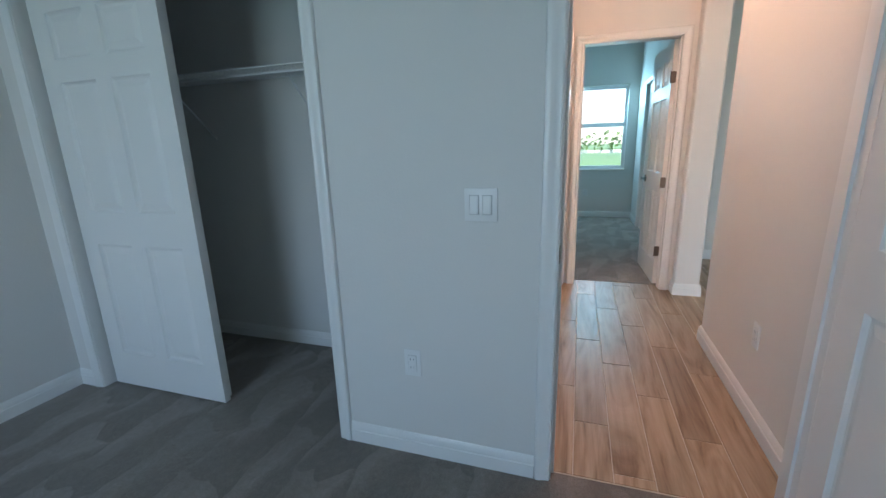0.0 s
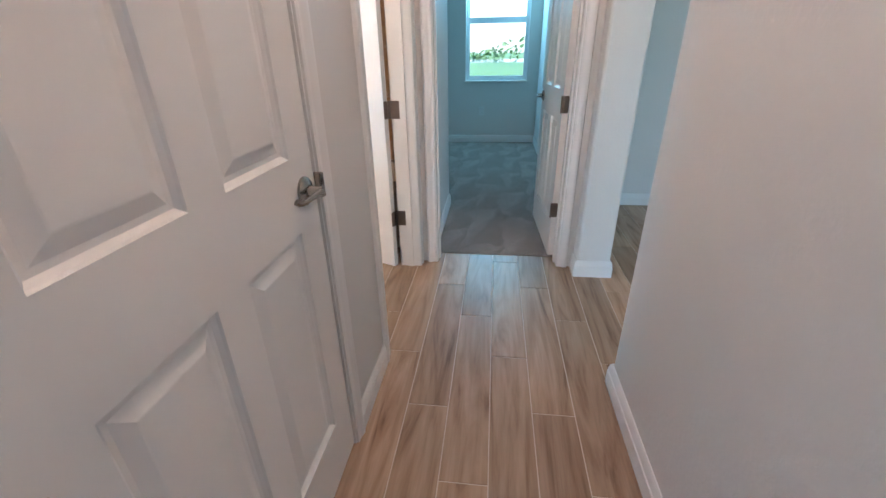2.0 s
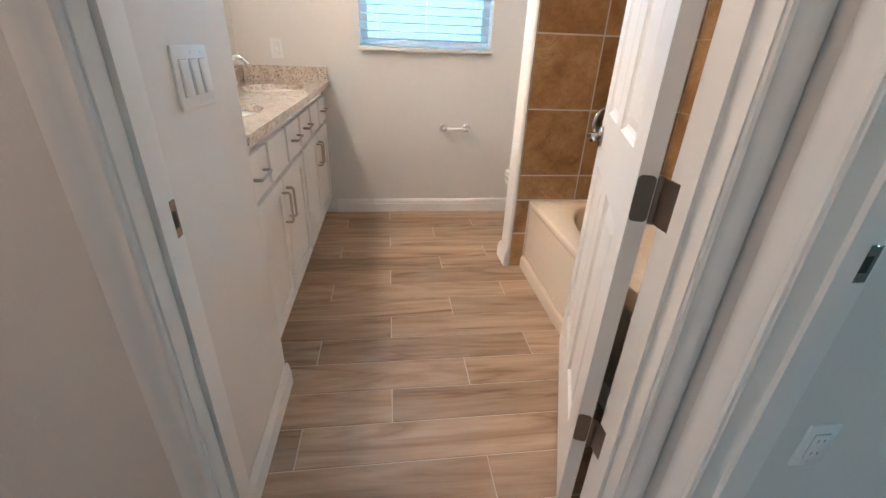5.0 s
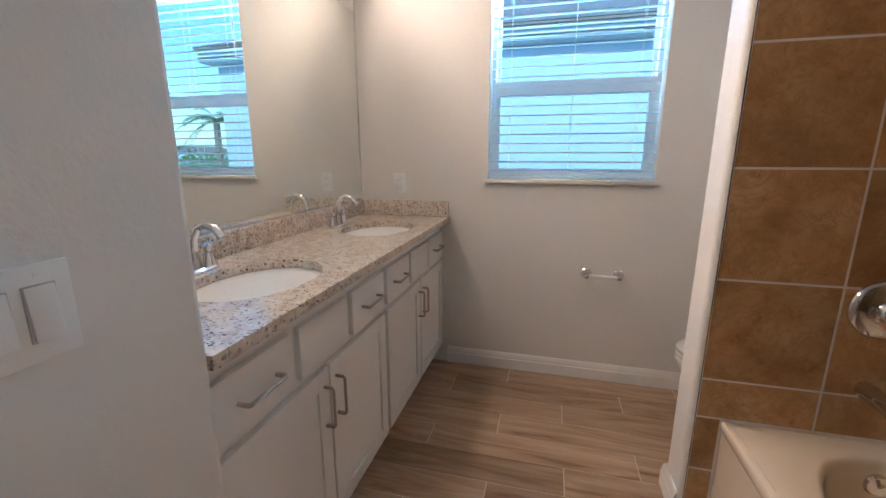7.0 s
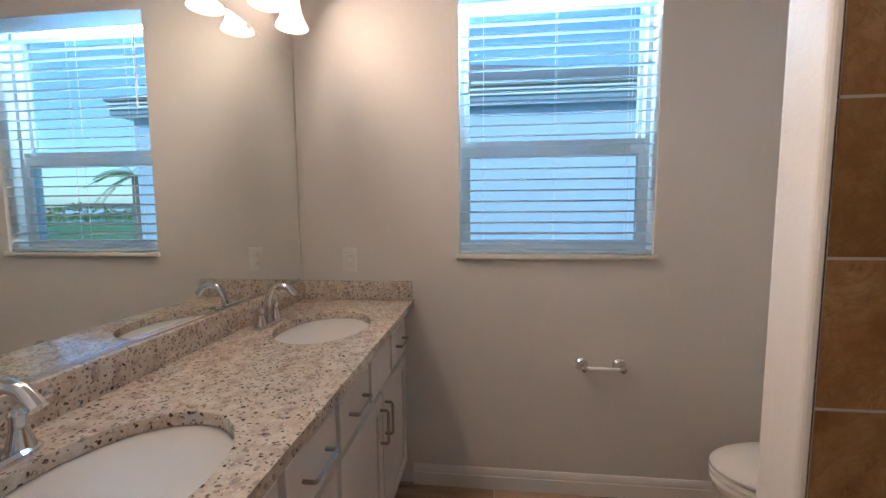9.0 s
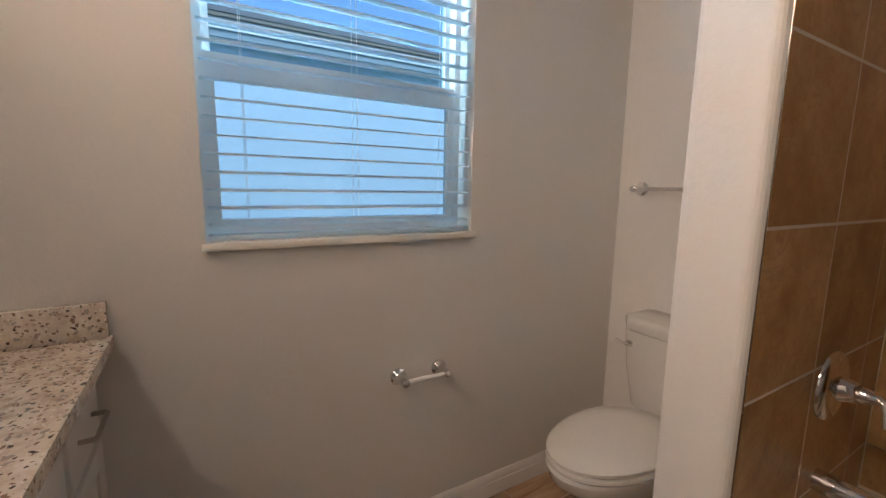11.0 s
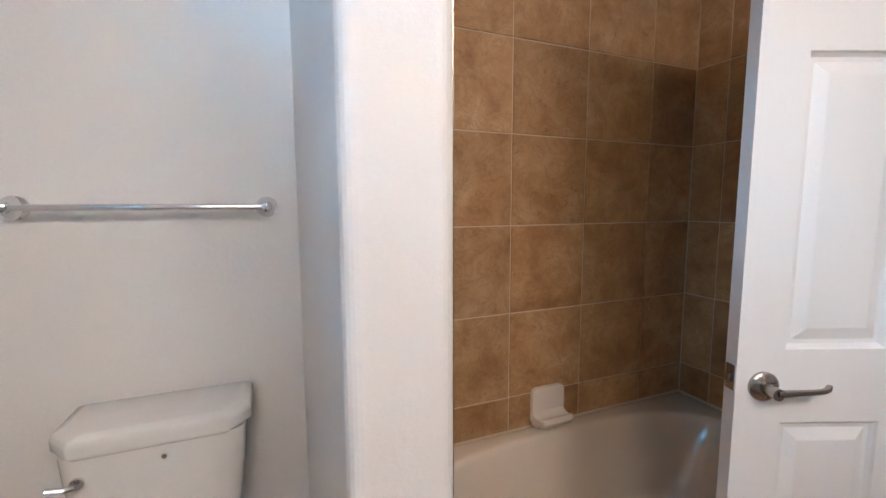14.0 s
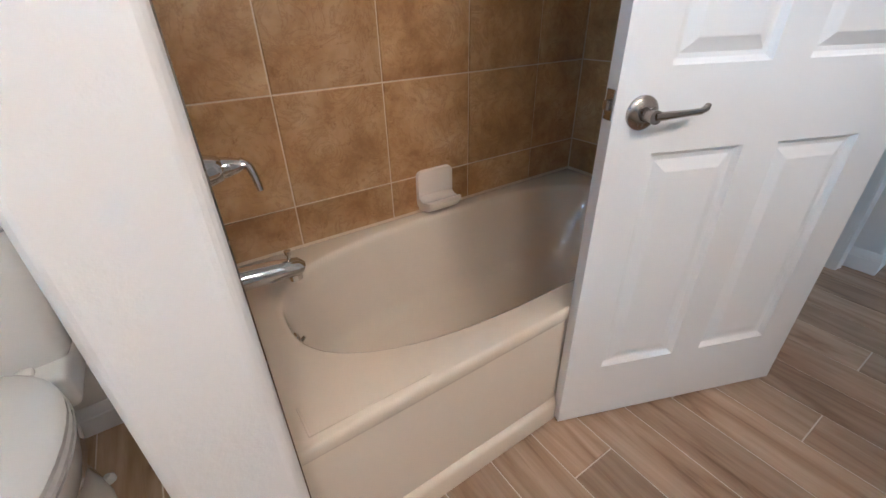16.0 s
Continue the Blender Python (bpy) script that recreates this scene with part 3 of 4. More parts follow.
def panel_door(name, label, m, w, flip=1, handle=True, hinges=(0.30, 0.905, 1.75), lever_side=(1, -1)):
    """A six-panel door. Its local x runs from the hinge to the latch; y is its thickness."""
    root = tagged(new(name), label, "door", "", "structure")
    root.matrix_world = m
    h, t = 2.03, 0.035
    st = 0.105
    mid = w / 2
    cols = [(st, mid - 0.045), (mid + 0.045, w - st)]
    rows = [(0.20, 0.808), (0.975, 1.60), (1.70, 1.90)]
    part("leaf", slab(w, h, t, rows, cols), DOOR, root, smooth=False)
    if handle:
        for s_ in (-1, 1):
            y0 = 0 if s_ < 0 else t
            x = w - 0.06
            rose = part("handle", lathe([(0.033, 0), (0.033, 0.006), (0.028, 0.011), (0.014, 0.014), (0.012, 0.034), (0.013, 0.046)], 24, "y"), NICKEL, root, "satin nickel lever handle")
            rose.matrix_basis = pose(x, y0, 0.905 - 0.012, 0, 0, 0) if s_ > 0 else pose(x, y0, 0.905 - 0.012, 0, 0, 180)
            dx = -1 if s_ > 0 else 1
            lev = [(0, 0.040, 0), (dx * 0.02, 0.043, 0.001), (dx * 0.06, 0.043, 0.003), (dx * 0.095, 0.042, 0.004), (dx * 0.108, 0.040, 0.008), (dx * 0.114, 0.036, 0.013)]
            part("lever", tube(lev, [0.011, 0.010, 0.008, 0.0078, 0.0085, 0.0075], 12, 0.75), NICKEL, rose)
        pl = part("latch_plate", cbox(0.003, 0.026, 0.057, 0.001, 1, (w + 0.0005, t / 2, 0.88)), NICKEL, root, "nickel latch plate")
        part("latch_bolt", cbox(0.012, 0.014, 0.02, 0.003, 2, (w + 0.005, t / 2, 0.898)), NICKEL, pl)
    for z in hinges:
        hb = boxes((-0.0015, 0.0005, 0.002, t - 0.001, z - 0.045, z + 0.045))
        hg = part("hinge", rounded(hb, 0.009, 3, [e for e in hb.edges if abs(e.verts[0].co.x - e.verts[1].co.x) > 0.001]), HINGE, root, "dark steel hinge", False)
        part("knuckle", lathe([(0.006, z - 0.045), (0.006, z + 0.045)], 12, "z", (-0.004, (-0.005 if flip > 0 else t + 0.005), 0)), HINGE, hg)
    return root


bath_angle = 158.4
d1 = panel_door("door_1", "white six-panel bathroom door standing open against the tub", pose(-0.338, 3.983, 0.012, 0, 0, bath_angle), 0.748, 1)
d2 = panel_door("door_2", "white six-panel linen closet door, closed, in the hall", pose(XB1 - 0.003, 1.947, 0.012, 0, 0, 90), 0.752, -1)
d3 = panel_door("door_3", "white six-panel bedroom door standing open to the carpet", pose(0.616, YB1 + 0.006, 0.014, 0, 0, 93), 0.715, -1)
d4 = panel_door("door_4", "white six-panel entry bedroom door standing open", pose(0.620, YA0 - 0.006, 0.014, 0, 0, -87), 0.765, 1, True, ())


def closet_leaf(name, label, x0, y0, w, axis="x"):
    root = tagged(new(name), label, "door", "", "structure")
    root.matrix_world = pose(x0, y0, 0.018, 0, 0, 0 if axis == "x" else 90)
    mid = w / 2
    part("leaf", slab(w, 2.02, 0.033, [(0.20, 0.815), (0.985, 1.60), (1.70, 1.90)], [(0.105, mid - 0.045), (mid + 0.045, w - 0.105)]), DOOR, root, smooth=False)
    return root


closet_leaf("door_5", "white six-panel sliding closet door pushed half open", -2.565, 1.650, 0.785)
closet_leaf("door_6", "white six-panel sliding closet door behind the other one", -2.595, 1.688, 0.785)
closet_leaf("door_7", "white six-panel closet door of the far bedroom", 0.815, 5.57, 0.74, "y")
closet_leaf("door_8", "white six-panel closet door of the far bedroom", 0.845, 6.30, 0.74, "y")

# hinge leaves and strikes fixed on the jambs
hw = tagged(new("jamb_hardware"), "dark steel hinge leaves and strike plates on the door jambs", "hardware", "", "structure")
for z in (0.312, 0.917, 1.762):
    part("hinge_leaf", rounded(boxes((XB0 - 0.022, XB0 + 0.036, YD1 - 0.0075, YD1 - 0.004, z - 0.045, z + 0.045)), 0.001, 1), HINGE, hw)
    part("hinge_leaf", rounded(boxes((XD1 - 0.0075, XD1 - 0.004, YB1 - 0.036, YB1 - 0.001, z - 0.045, z + 0.045)), 0.001, 1), HINGE, hw)
    part("hinge_leaf", rounded(boxes((XB1 - 0.002, XB1 + 0.010, 1.929, 1.953, z - 0.045, z + 0.045)), 0.002, 2), HINGE, hw)


def strike(x0, x1, y0, y1, z):
    p = part("strike_plate", rounded(boxes((x0, x1, y0, y1, z - 0.030, z + 0.030)), 0.0008, 1), NICKEL, hw)
    ex, ey = (x1 - x0) * 0.28, (y1 - y0) * 0.28
    if x1 - x0 > y1 - y0:
        part("strike_hole", boxes((x0 + ex, x1 - ex, y0 - 0.001, y1 + 0.001, z - 0.013, z + 0.013)), DARK, p)
    else:
        part("strike_hole", boxes((x0 - 0.001, x1 + 0.001, y0 + ey, y1 - ey, z - 0.013, z + 0.013)), DARK, p)


part("strike_lip", rounded(boxes((XB1 - 0.004, XB1 + 0.0195, 2.702, 2.7085, 0.872, 0.932)), 0.002, 2), NICKEL, hw)
strike(XB0 + 0.004, XB0 + 0.034, YD0 + 0.004, YD0 + 0.0065, 0.905)
strike(XA0 + 0.004, XA0 + 0.0065, YA0 + 0.004, YA0 + 0.034, 0.905)
strike(XD0 + 0.004, XD0 + 0.0065, YB1 - 0.034, YB1 - 0.004, 0.905)


# ---- windows ----
def window_unit(name, label, m, w, h, meet, glass=GLASS):
    """A single-hung window, local x across, y through the wall (outside is +y), z up from the sill."""
    root = tagged(new(name), label, "window", "", "structure")
    root.matrix_world = m
    f, g = 0.022, 0.024
    part("window_frame", boxes((0, f, 0.095, 0.165, 0, h), (w - f, w, 0.095, 0.165, 0, h), (f, w - f, 0.095, 0.165, 0, f), (f, w - f, 0.095, 0.165, h - f, h)), VINYL, root, smooth=False)
    s1 = part("sash", boxes((f, f + g, 0.10, 0.13, f, meet), (w - f - g, w - f, 0.10, 0.13, f, meet), (f, w - f, 0.099, 0.131, f, f + 0.034), (f, w - f, 0.099, 0.131, meet - 0.05, meet + 0.02)), VINYL, root, smooth=False)
    s2 = part("sash", boxes((f, f + 0.02, 0.135, 0.16, meet - 0.04, h - f), (w - f - 0.02, w - f, 0.135, 0.16, meet - 0.04, h - f), (f, w - f, 0.134, 0.161, h - f - 0.03, h - f), (f, w - f, 0.134, 0.161, meet - 0.04, meet)), VINYL, root, smooth=False)
    for sash, y, za, zb in ((s1, 0.115, f + 0.034, meet - 0.05), (s2, 0.147, meet, h - f - 0.03)):
        pane = part("pane", boxes((f + 0.012, w - f - 0.012, y, y + 0.004, za - 0.01, zb + 0.01)), glass, sash, "clear glass pane", False)
        pane.visible_shadow = False
    return root


w1 = window_unit("window_1", "white vinyl single-hung bathroom window", pose(XW, WX0, WZ0, 0, 0, 90), WX1 - WX0, WZ1 - WZ0, 0.50)
w2 = window_unit("window_2", "white vinyl single-hung bedroom window", pose(BX0, YBN, BZ0), BX1 - BX0, BZ1 - BZ0, 0.74, CLEAR)


def sill(name, m, w):
    ob = setting(name, rounded(boxes((-0.012, w + 0.012, -0.02, 0.0, -0.022, 0.0), (0.0, w, -0.0005, 0.10, -0.022, 0.0)), 0.003, 2), SILL, "pale stone window sill", "sill", True)
    ob.matrix_world = m


sill("sill_bath", pose(XW, WX0, WZ0 + 0.001, 0, 0, 90), WX1 - WX0)
sill("sill_bedroom", pose(BX0, YBN, BZ0 + 0.001), BX1 - BX0)


def blind(label, m, w, h, pitch, tilt, wand):
    root = thing("window_blind", label, "blind", m)
    part("headrail", cbox(w - 0.01, 0.05, 0.05, 0.004, 2, (w / 2, 0.032, h - 0.052)), BLIND, root)
    part("valance", cbox(w - 0.006, 0.008, 0.07, 0.003, 2, (w / 2, 0.004, h - 0.072)), BLIND, root)
    part("bottom_rail", cbox(w - 0.014, 0.048, 0.016, 0.004, 2, (w / 2, 0.030, 0.003)), BLIND, root)
    bm = bmesh.new()
    arc = [(-0.024, -0.0012), (-0.012, 0.0008), (0.0, 0.0015), (0.012, 0.0008), (0.024, -0.0012)]
    top = [bm.verts.new((x, y, z + 0.0014)) for x in (0.009, w - 0.009) for y, z in arc]
    low = [bm.verts.new((x, y, z - 0.0014)) for x in (0.009, w - 0.009) for y, z in arc]
    for i in range(4):
        bm.faces.new((top[i], top[i + 1], top[i + 6], top[i + 5]))
        bm.faces.new((low[i], low[i + 5], low[i + 6], low[i + 1]))
    for a, b in ((0, 5), (4, 9)):
        bm.faces.new((top[a], top[b], low[b], low[a]))
    for k in (0, 5):
        bm.faces.new(top[k:k + 5] + low[k:k + 5][::-1])
    me = finish("slat", bm, BLIND, False)
    z, k = 0.045, 0
    while z < h - 0.09:
        s_ = new("slat", me)
        s_.parent = root
        s_.matrix_basis = pose(0, 0.032, z, tilt + 0.6 * math.sin(k * 2.3), 0, 0.05 * math.sin(k * 1.7))
        z += pitch
        k += 1
    for x in (0.11, w / 2, w - 0.11):
        for y in (0.0075, 0.0565):
            part("ladder_cord", tube([(x, y, 0.01), (x, y, h - 0.05)], 0.0009, 5), BLIND, root)
    if wand:
        part("tilt_wand", tube([(0.045, -0.002, h - 0.07), (0.046, -0.006, h - 0.2), (0.047, -0.006, h - 0.46)], 0.0035, 6), PLASTIC, root, "clear plastic tilt wand")
    return root


blind("white faux-wood blind, slats open, in the bathroom window", pose(XW, WX0, WZ0 + 0.001, 0, 0, 90), WX1 - WX0, WZ1 - WZ0, 0.0485, 7.0, True)

# ---- vanity ----
VX0, VX1, VB = XW + 0.004, XV - 0.002, YS + 0.004    # ends, back


def bar_pull(name, parent, cx, cz, length, upright_bar):
    h = length / 2
    if upright_bar:
        pts = [(cx, 0.0, cz - h), (cx, 0.026, cz - h), (cx, 0.030, cz - h + 0.006), (cx, 0.030, cz + h - 0.006), (cx, 0.026, cz + h), (cx, 0.0, cz + h)]
    else:
        pts = [(cx - h, 0.0, cz), (cx - h, 0.026, cz), (cx - h + 0.006, 0.030, cz), (cx + h - 0.006, 0.030, cz), (cx + h, 0.026, cz), (cx + h, 0.0, cz)]
    return part(name, tube(pts, 0.0058, 4), PULL, parent, "brushed nickel bar pull", False)


def shaker(parent, w, h, m, rail=0.055):
    panel = part("cabinet_door", boxes((rail - 0.004, w - rail + 0.004, 0.002, 0.011, rail - 0.004, h - rail + 0.004)), CABINET, parent, smooth=False)
    panel.matrix_basis = m
    for x in (0, w - rail):
        part("stile", rounded(boxes((x, x + rail, 0, 0.019, 0, h)), 0.0015, 1), CABINET, panel, smooth=False)
    for z in (0, h - rail):
        part("rail", rounded(boxes((rail, w - rail, 0.0003, 0.0187, z, z + rail)), 0.001, 1), CABINET, panel, smooth=False)
    return panel


def vanity_unit(m):
    """Cabinet with two doors under three drawer fronts; local x across, +y is the front."""
    root = thing("vanity_cabinet", "white painted vanity cabinet with shaker doors and drawers", "cabinet", m, "vanity cabinets")
    w = (VX1 - VX0) / 2 - 0.001
    part("carcass", boxes((0, w, 0, 0.485, 0.10, 0.885), (0.0, w, 0, 0.42, 0, 0.10)), CABINET, root, smooth=False)
    mw = w / 3
    for i in range(3):
        fr = part("drawer_front", cbox(mw - 0.032, 0.019, 0.148, 0.002, 1, (0, 0, 0)), CABINET, root, smooth=False)
        fr.matrix_basis = pose(mw * (i + 0.5), 0.485 + 0.0105, 0.682)
        if i != 1:
            bar_pull("pull", fr, 0, 0.076, 0.125, False).matrix_basis = pose(0, 0.0095, 0)
    dw = w / 2 - 0.020
    for i in range(2):
        dr = shaker(root, dw, 0.535, pose(0.014 + i * (w / 2 - 0.008), 0.486, 0.125))
        bar_pull("pull", dr, dw - 0.028 if i == 0 else 0.028, 0.42, 0.125, True).matrix_basis = pose(0, 0.019, 0)
    return root


v1 = vanity_unit(pose(VX0, VB, 0))
v2 = copy_thing(v1, pose(VX0 + (VX1 - VX0) / 2, VB, 0))
SINKS = ((-1.335, 2.862), (-2.205, 2.862))


def countertop():
    root = thing("countertop", "polished beige speckled granite vanity top with backsplash", "countertop")
    bm = bmesh.new()
    z1, z0 = 0.915, 0.886
    y0, y1 = VB, 3.112
    n = 40
    for k, (cx, cy) in enumerate(SINKS):
        xa, xb = (VX0 - 0.003, -1.77) if cx < -1.8 else (-1.77, VX1 + 0.001)
        outer = []
        for i in range(n):
            a = 2 * math.pi * i / n
            c, s_ = math.cos(a), math.sin(a)
            t = min((xb - cx) / c if c > 1e-9 else 1e9, (xa - cx) / c if c < -1e-9 else 1e9, (y1 - cy) / s_ if s_ > 1e-9 else 1e9, (y0 - cy) / s_ if s_ < -1e-9 else 1e9)
            outer.append([cx + t * c, cy + t * s_])
        for qx, qy in ((xa, y0), (xa, y1), (xb, y0), (xb, y1)):
            j = min(range(n), key=lambda i: (outer[i][0] - qx) ** 2 + (outer[i][1] - qy) ** 2)
            outer[j] = [qx, qy]
        inner = [(cx + 0.215 * math.cos(2 * math.pi * i / n), cy + 0.165 * math.sin(2 * math.pi * i / n)) for i in range(n)]
        lo = [[bm.verts.new((x, y, z)) for x, y in lp] for lp, z in ((outer, z0), (outer, z1), (inner, z1), (inner, z0))]
        for a, b in zip(lo, lo[1:] + lo[:1]):
            for i in range(n):
                bm.faces.new((a[i], a[(i + 1) % n], b[(i + 1) % n], b[i]))
    part("slab", bm, GRANITE, root, smooth=False)
    part("backsplash", rounded(boxes((VX0 + 0.02, VX1, VB, VB + 0.02, 0.9152, 1.003)), 0.002, 2), GRANITE, root)
    part("side_splash", rounded(boxes((VX0 - 0.003, VX0 + 0.0195, VB, 3.105, 0.9152, 1.003)), 0.002, 2), GRANITE, root)
    return root


countertop()


def sink(cx, cy):
    root = thing("sink_basin", "white oval undermount porcelain sink below the granite", "sink", pose(cx, cy, 0.885), "sinks")
    loops = [superloop(0, 0, 0.235, 0.185, 0.0), superloop(0, 0, 0.212, 0.162, 0.0)]
    for f, z in ((0.97, -0.03), (0.9, -0.075), (0.75, -0.115), (0.5, -0.135), (0.12, -0.142)):
        loops.append(superloop(0, 0, 0.212 * f, 0.162 * f, z))
    part("bowl", loft(loops, False, True), PORCELAIN, root)
    part("drain", lathe([(0.024, -0.1415), (0.024, -0.138), (0.016, -0.137), (0.010, -0.139)], 20), CHROME, root, "chrome drain")
    part("overflow_hole", lathe([(0.008, 0), (0.008, 0.003)], 12, "y", (0, -0.157, -0.04)), CHROME, root)


def faucet(cx, cy):
    root = thing("faucet", "chrome two-handle faucet with an arched spout", "faucet", pose(cx, cy, 0.916), "faucets")
    base = loft([superloop(0, 0, 0.080, 0.027, 0.0, 3), superloop(0, 0, 0.080, 0.027, 0.008, 3), superloop(0, 0, 0.074, 0.022, 0.014, 3)])
    part("base", base, CHROME, root)
    part("spout", tube([(0, 0, 0.01), (0, -0.002, 0.06), (0, 0.004, 0.105), (0, 0.022, 0.138), (0, 0.05, 0.150), (0, 0.082, 0.140), (0, 0.108, 0.112)], [0.017, 0.014, 0.0125, 0.012, 0.012, 0.0125, 0.0135], 16), CHROME, root)
    part("lift_rod", tube([(0, -0.022, 0.012), (0, -0.022, 0.075), (0, -0.022, 0.088)], [0.003, 0.003, 0.0055], 8), CHROME, root)
    for s_ in (-1, 1):
        hd = part("handle", lathe([(0.023, 0.008), (0.020, 0.02), (0.014, 0.045), (0.0125, 0.064), (0.015, 0.072), (0.011, 0.079)], 18, "z", (s_ * 0.051, 0, 0)), CHROME, root)
        part("lever", tube([(s_ * 0.051, 0, 0.073), (s_ * 0.075, 0.001, 0.077), (s_ * 0.105, 0.003, 0.083)], [0.009, 0.007, 0.006], 10, 0.6), CHROME, hd)


for cx, cy in SINKS:
    sink(cx, cy)
    faucet(cx + 0.01, 2.652)

mir = thing("wall_mirror", "large frameless mirror above the vanity backsplash", "mirror", pose(0, 0, 0))
part("glass_sheet", rounded(boxes((XW + 0.03, XV - 0.012, YS + 0.0015, YS + 0.0065, 1.010, 2.03)), 0.001, 1), MIRROR, mir, smooth=False)
part("bottom_channel", boxes((XW + 0.03, XV - 0.012, YS + 0.0012, YS + 0.0095, 1.004, 1.0145)), CHROME, mir, smooth=False)
for x in (-2.3, -1.35):
    part("mirror_clip", cbox(0.018, 0.01, 0.018, 0.003, 2, (x, YS + 0.006, 2.016)), PLASTIC, mir)


def vanity_light(cx):
    root = thing("vanity_light", "three-bulb nickel vanity light with frosted bell shades, lit", "wall lamp", pose(cx, YS, 2.26), "vanity lights")
    part("back_plate", cbox(0.50, 0.02, 0.10, 0.008, 3, (0, 0.010, -0.05)), NICKEL, root)
    for dx in (-0.19, 0, 0.19):
        arm = part("arm", tube([(dx, 0.018, 0.0), (dx, 0.06, 0.012), (dx, 0.105, 0.006), (dx, 0.122, -0.03), (dx, 0.122, -0.055)], 0.008, 10), NICKEL, root)
        part("socket", lathe([(0.02, -0.085), (0.024, -0.07), (0.018, -0.05)], 18, "z", (dx, 0.122, 0)), NICKEL, arm)
        prof = [(0.024, -0.075), (0.030, -0.085), (0.034, -0.11), (0.039, -0.14), (0.049, -0.170), (0.061, -0.192), (0.064, -0.2), (0.061, -0.2), (0.046, -0.168), (0.036, -0.138), (0.031, -0.11), (0.026, -0.088)]
        sh = part("shade", lathe(prof, 28, "z", (dx, 0.122, 0), False), SHADE, root, "frosted white glass bell shade")
        sh.visible_shadow = True


for cx in (-1.335, -2.225):
    vanity_light(cx)


# ---- toilet ----
def toilet():
    root = thing("toilet", "white two-piece toilet with its lid down", "toilet", pose(-2.257, YN - 0.012, 0))

    def egg(ry_back, ry_front, rx, yc, z, n=40):
        out = []
        for i in range(n):
            a = 2 * math.pi * i / n
            c, s_ = math.cos(a), math.sin(a)
            out.append((rx * c * (1.0 if s_ < 0 else 1.0), yc + (ry_back if s_ > 0 else ry_front) * s_, z))
        return out

    tk = []
    for hw_, dp, z in ((0.145, 0.155, 0.385), (0.160, 0.165, 0.41), (0.182, 0.18, 0.54), (0.194, 0.188, 0.665), (0.198, 0.19, 0.73)):
        tk.append(superloop(0, -dp / 2 - 0.01, hw_, dp / 2, z, 6, 48))
    part("tank", loft(tk), PORCELAIN, root)
    ld = []
    for hw_, dp, z, in ((0.202, 0.200, 0.728), (0.213, 0.208, 0.738), (0.214, 0.209, 0.765), (0.209, 0.205, 0.777), (0.19, 0.18, 0.782)):
        lp = []
        for x, y in ((-hw_, 0), (hw_, 0), (hw_, -dp + 0.06), (hw_ - 0.05, -dp), (-hw_ + 0.05, -dp), (-hw_, -dp + 0.06)):
            lp.append((x, y - 0.002, z))
        ld.append(lp)
    part("tank_lid", rounded(loft(ld), 0.003, 2), PORCELAIN, root)
    lv = part("flush_lever", lathe([(0.014, 0), (0.014, 0.006), (0.009, 0.014)], 16, "y", (-0.150, -0.206, 0.675)), CHROME, root, "chrome flush lever")
    lv2 = part("lever_arm", tube([(-0.150, -0.216, 0.675), (-0.17, -0.222, 0.677), (-0.198, -0.224, 0.683)], [0.007, 0.0065, 0.008], 10, 0.7), CHROME, lv)
    part("badge", lathe([(0.006, 0), (0.006, 0.003)], 12, "y", (0.02, -0.203, 0.70)), CHROME, root)
    bw = [egg(0.20, 0.26, 0.115, -0.33, 0.0), egg(0.20, 0.255, 0.112, -0.33, 0.03), egg(0.20, 0.20, 0.098, -0.33, 0.09), egg(0.22, 0.205, 0.105, -0.34, 0.18),
          egg(0.25, 0.26, 0.15, -0.385, 0.27), egg(0.27, 0.30, 0.168, -0.435, 0.34), egg(0.27, 0.31, 0.176, -0.435, 0.375), egg(0.26, 0.30, 0.178, -0.435, 0.386)]
    part("bowl", loft(bw), PORCELAIN, root)
    part("rear_deck", cbox(0.30, 0.22, 0.10, 0.02, 3, (0, -0.13, 0.296)), PORCELAIN, root)
    st = [egg(0.235, 0.305, 0.172, -0.435, 0.388), egg(0.24, 0.312, 0.178, -0.435, 0.394), egg(0.24, 0.312, 0.178, -0.435, 0.404), egg(0.235, 0.305, 0.172, -0.435, 0.409)]
    part("seat", loft(st), PORCELAIN, root)
    lid = [egg(0.232, 0.304, 0.171, -0.435, 0.412), egg(0.238, 0.312, 0.178, -0.435, 0.418), egg(0.238, 0.312, 0.178, -0.435, 0.428), egg(0.225, 0.298, 0.166, -0.435, 0.437), egg(0.12, 0.18, 0.1, -0.435, 0.441)]
    part("lid", loft(lid), PORCELAIN, root)
    for s_ in (-1, 1):
        part("seat_hinge", cbox(0.035, 0.03, 0.018, 0.006, 2, (s_ * 0.075, -0.190, 0.392)), PORCELAIN, root)
        part("bolt_cap", lathe([(0.016, 0.0), (0.015, 0.012), (0.008, 0.02)], 14, "z", (s_ * 0.10, -0.22, 0.02)), PORCELAIN, root)


toilet()


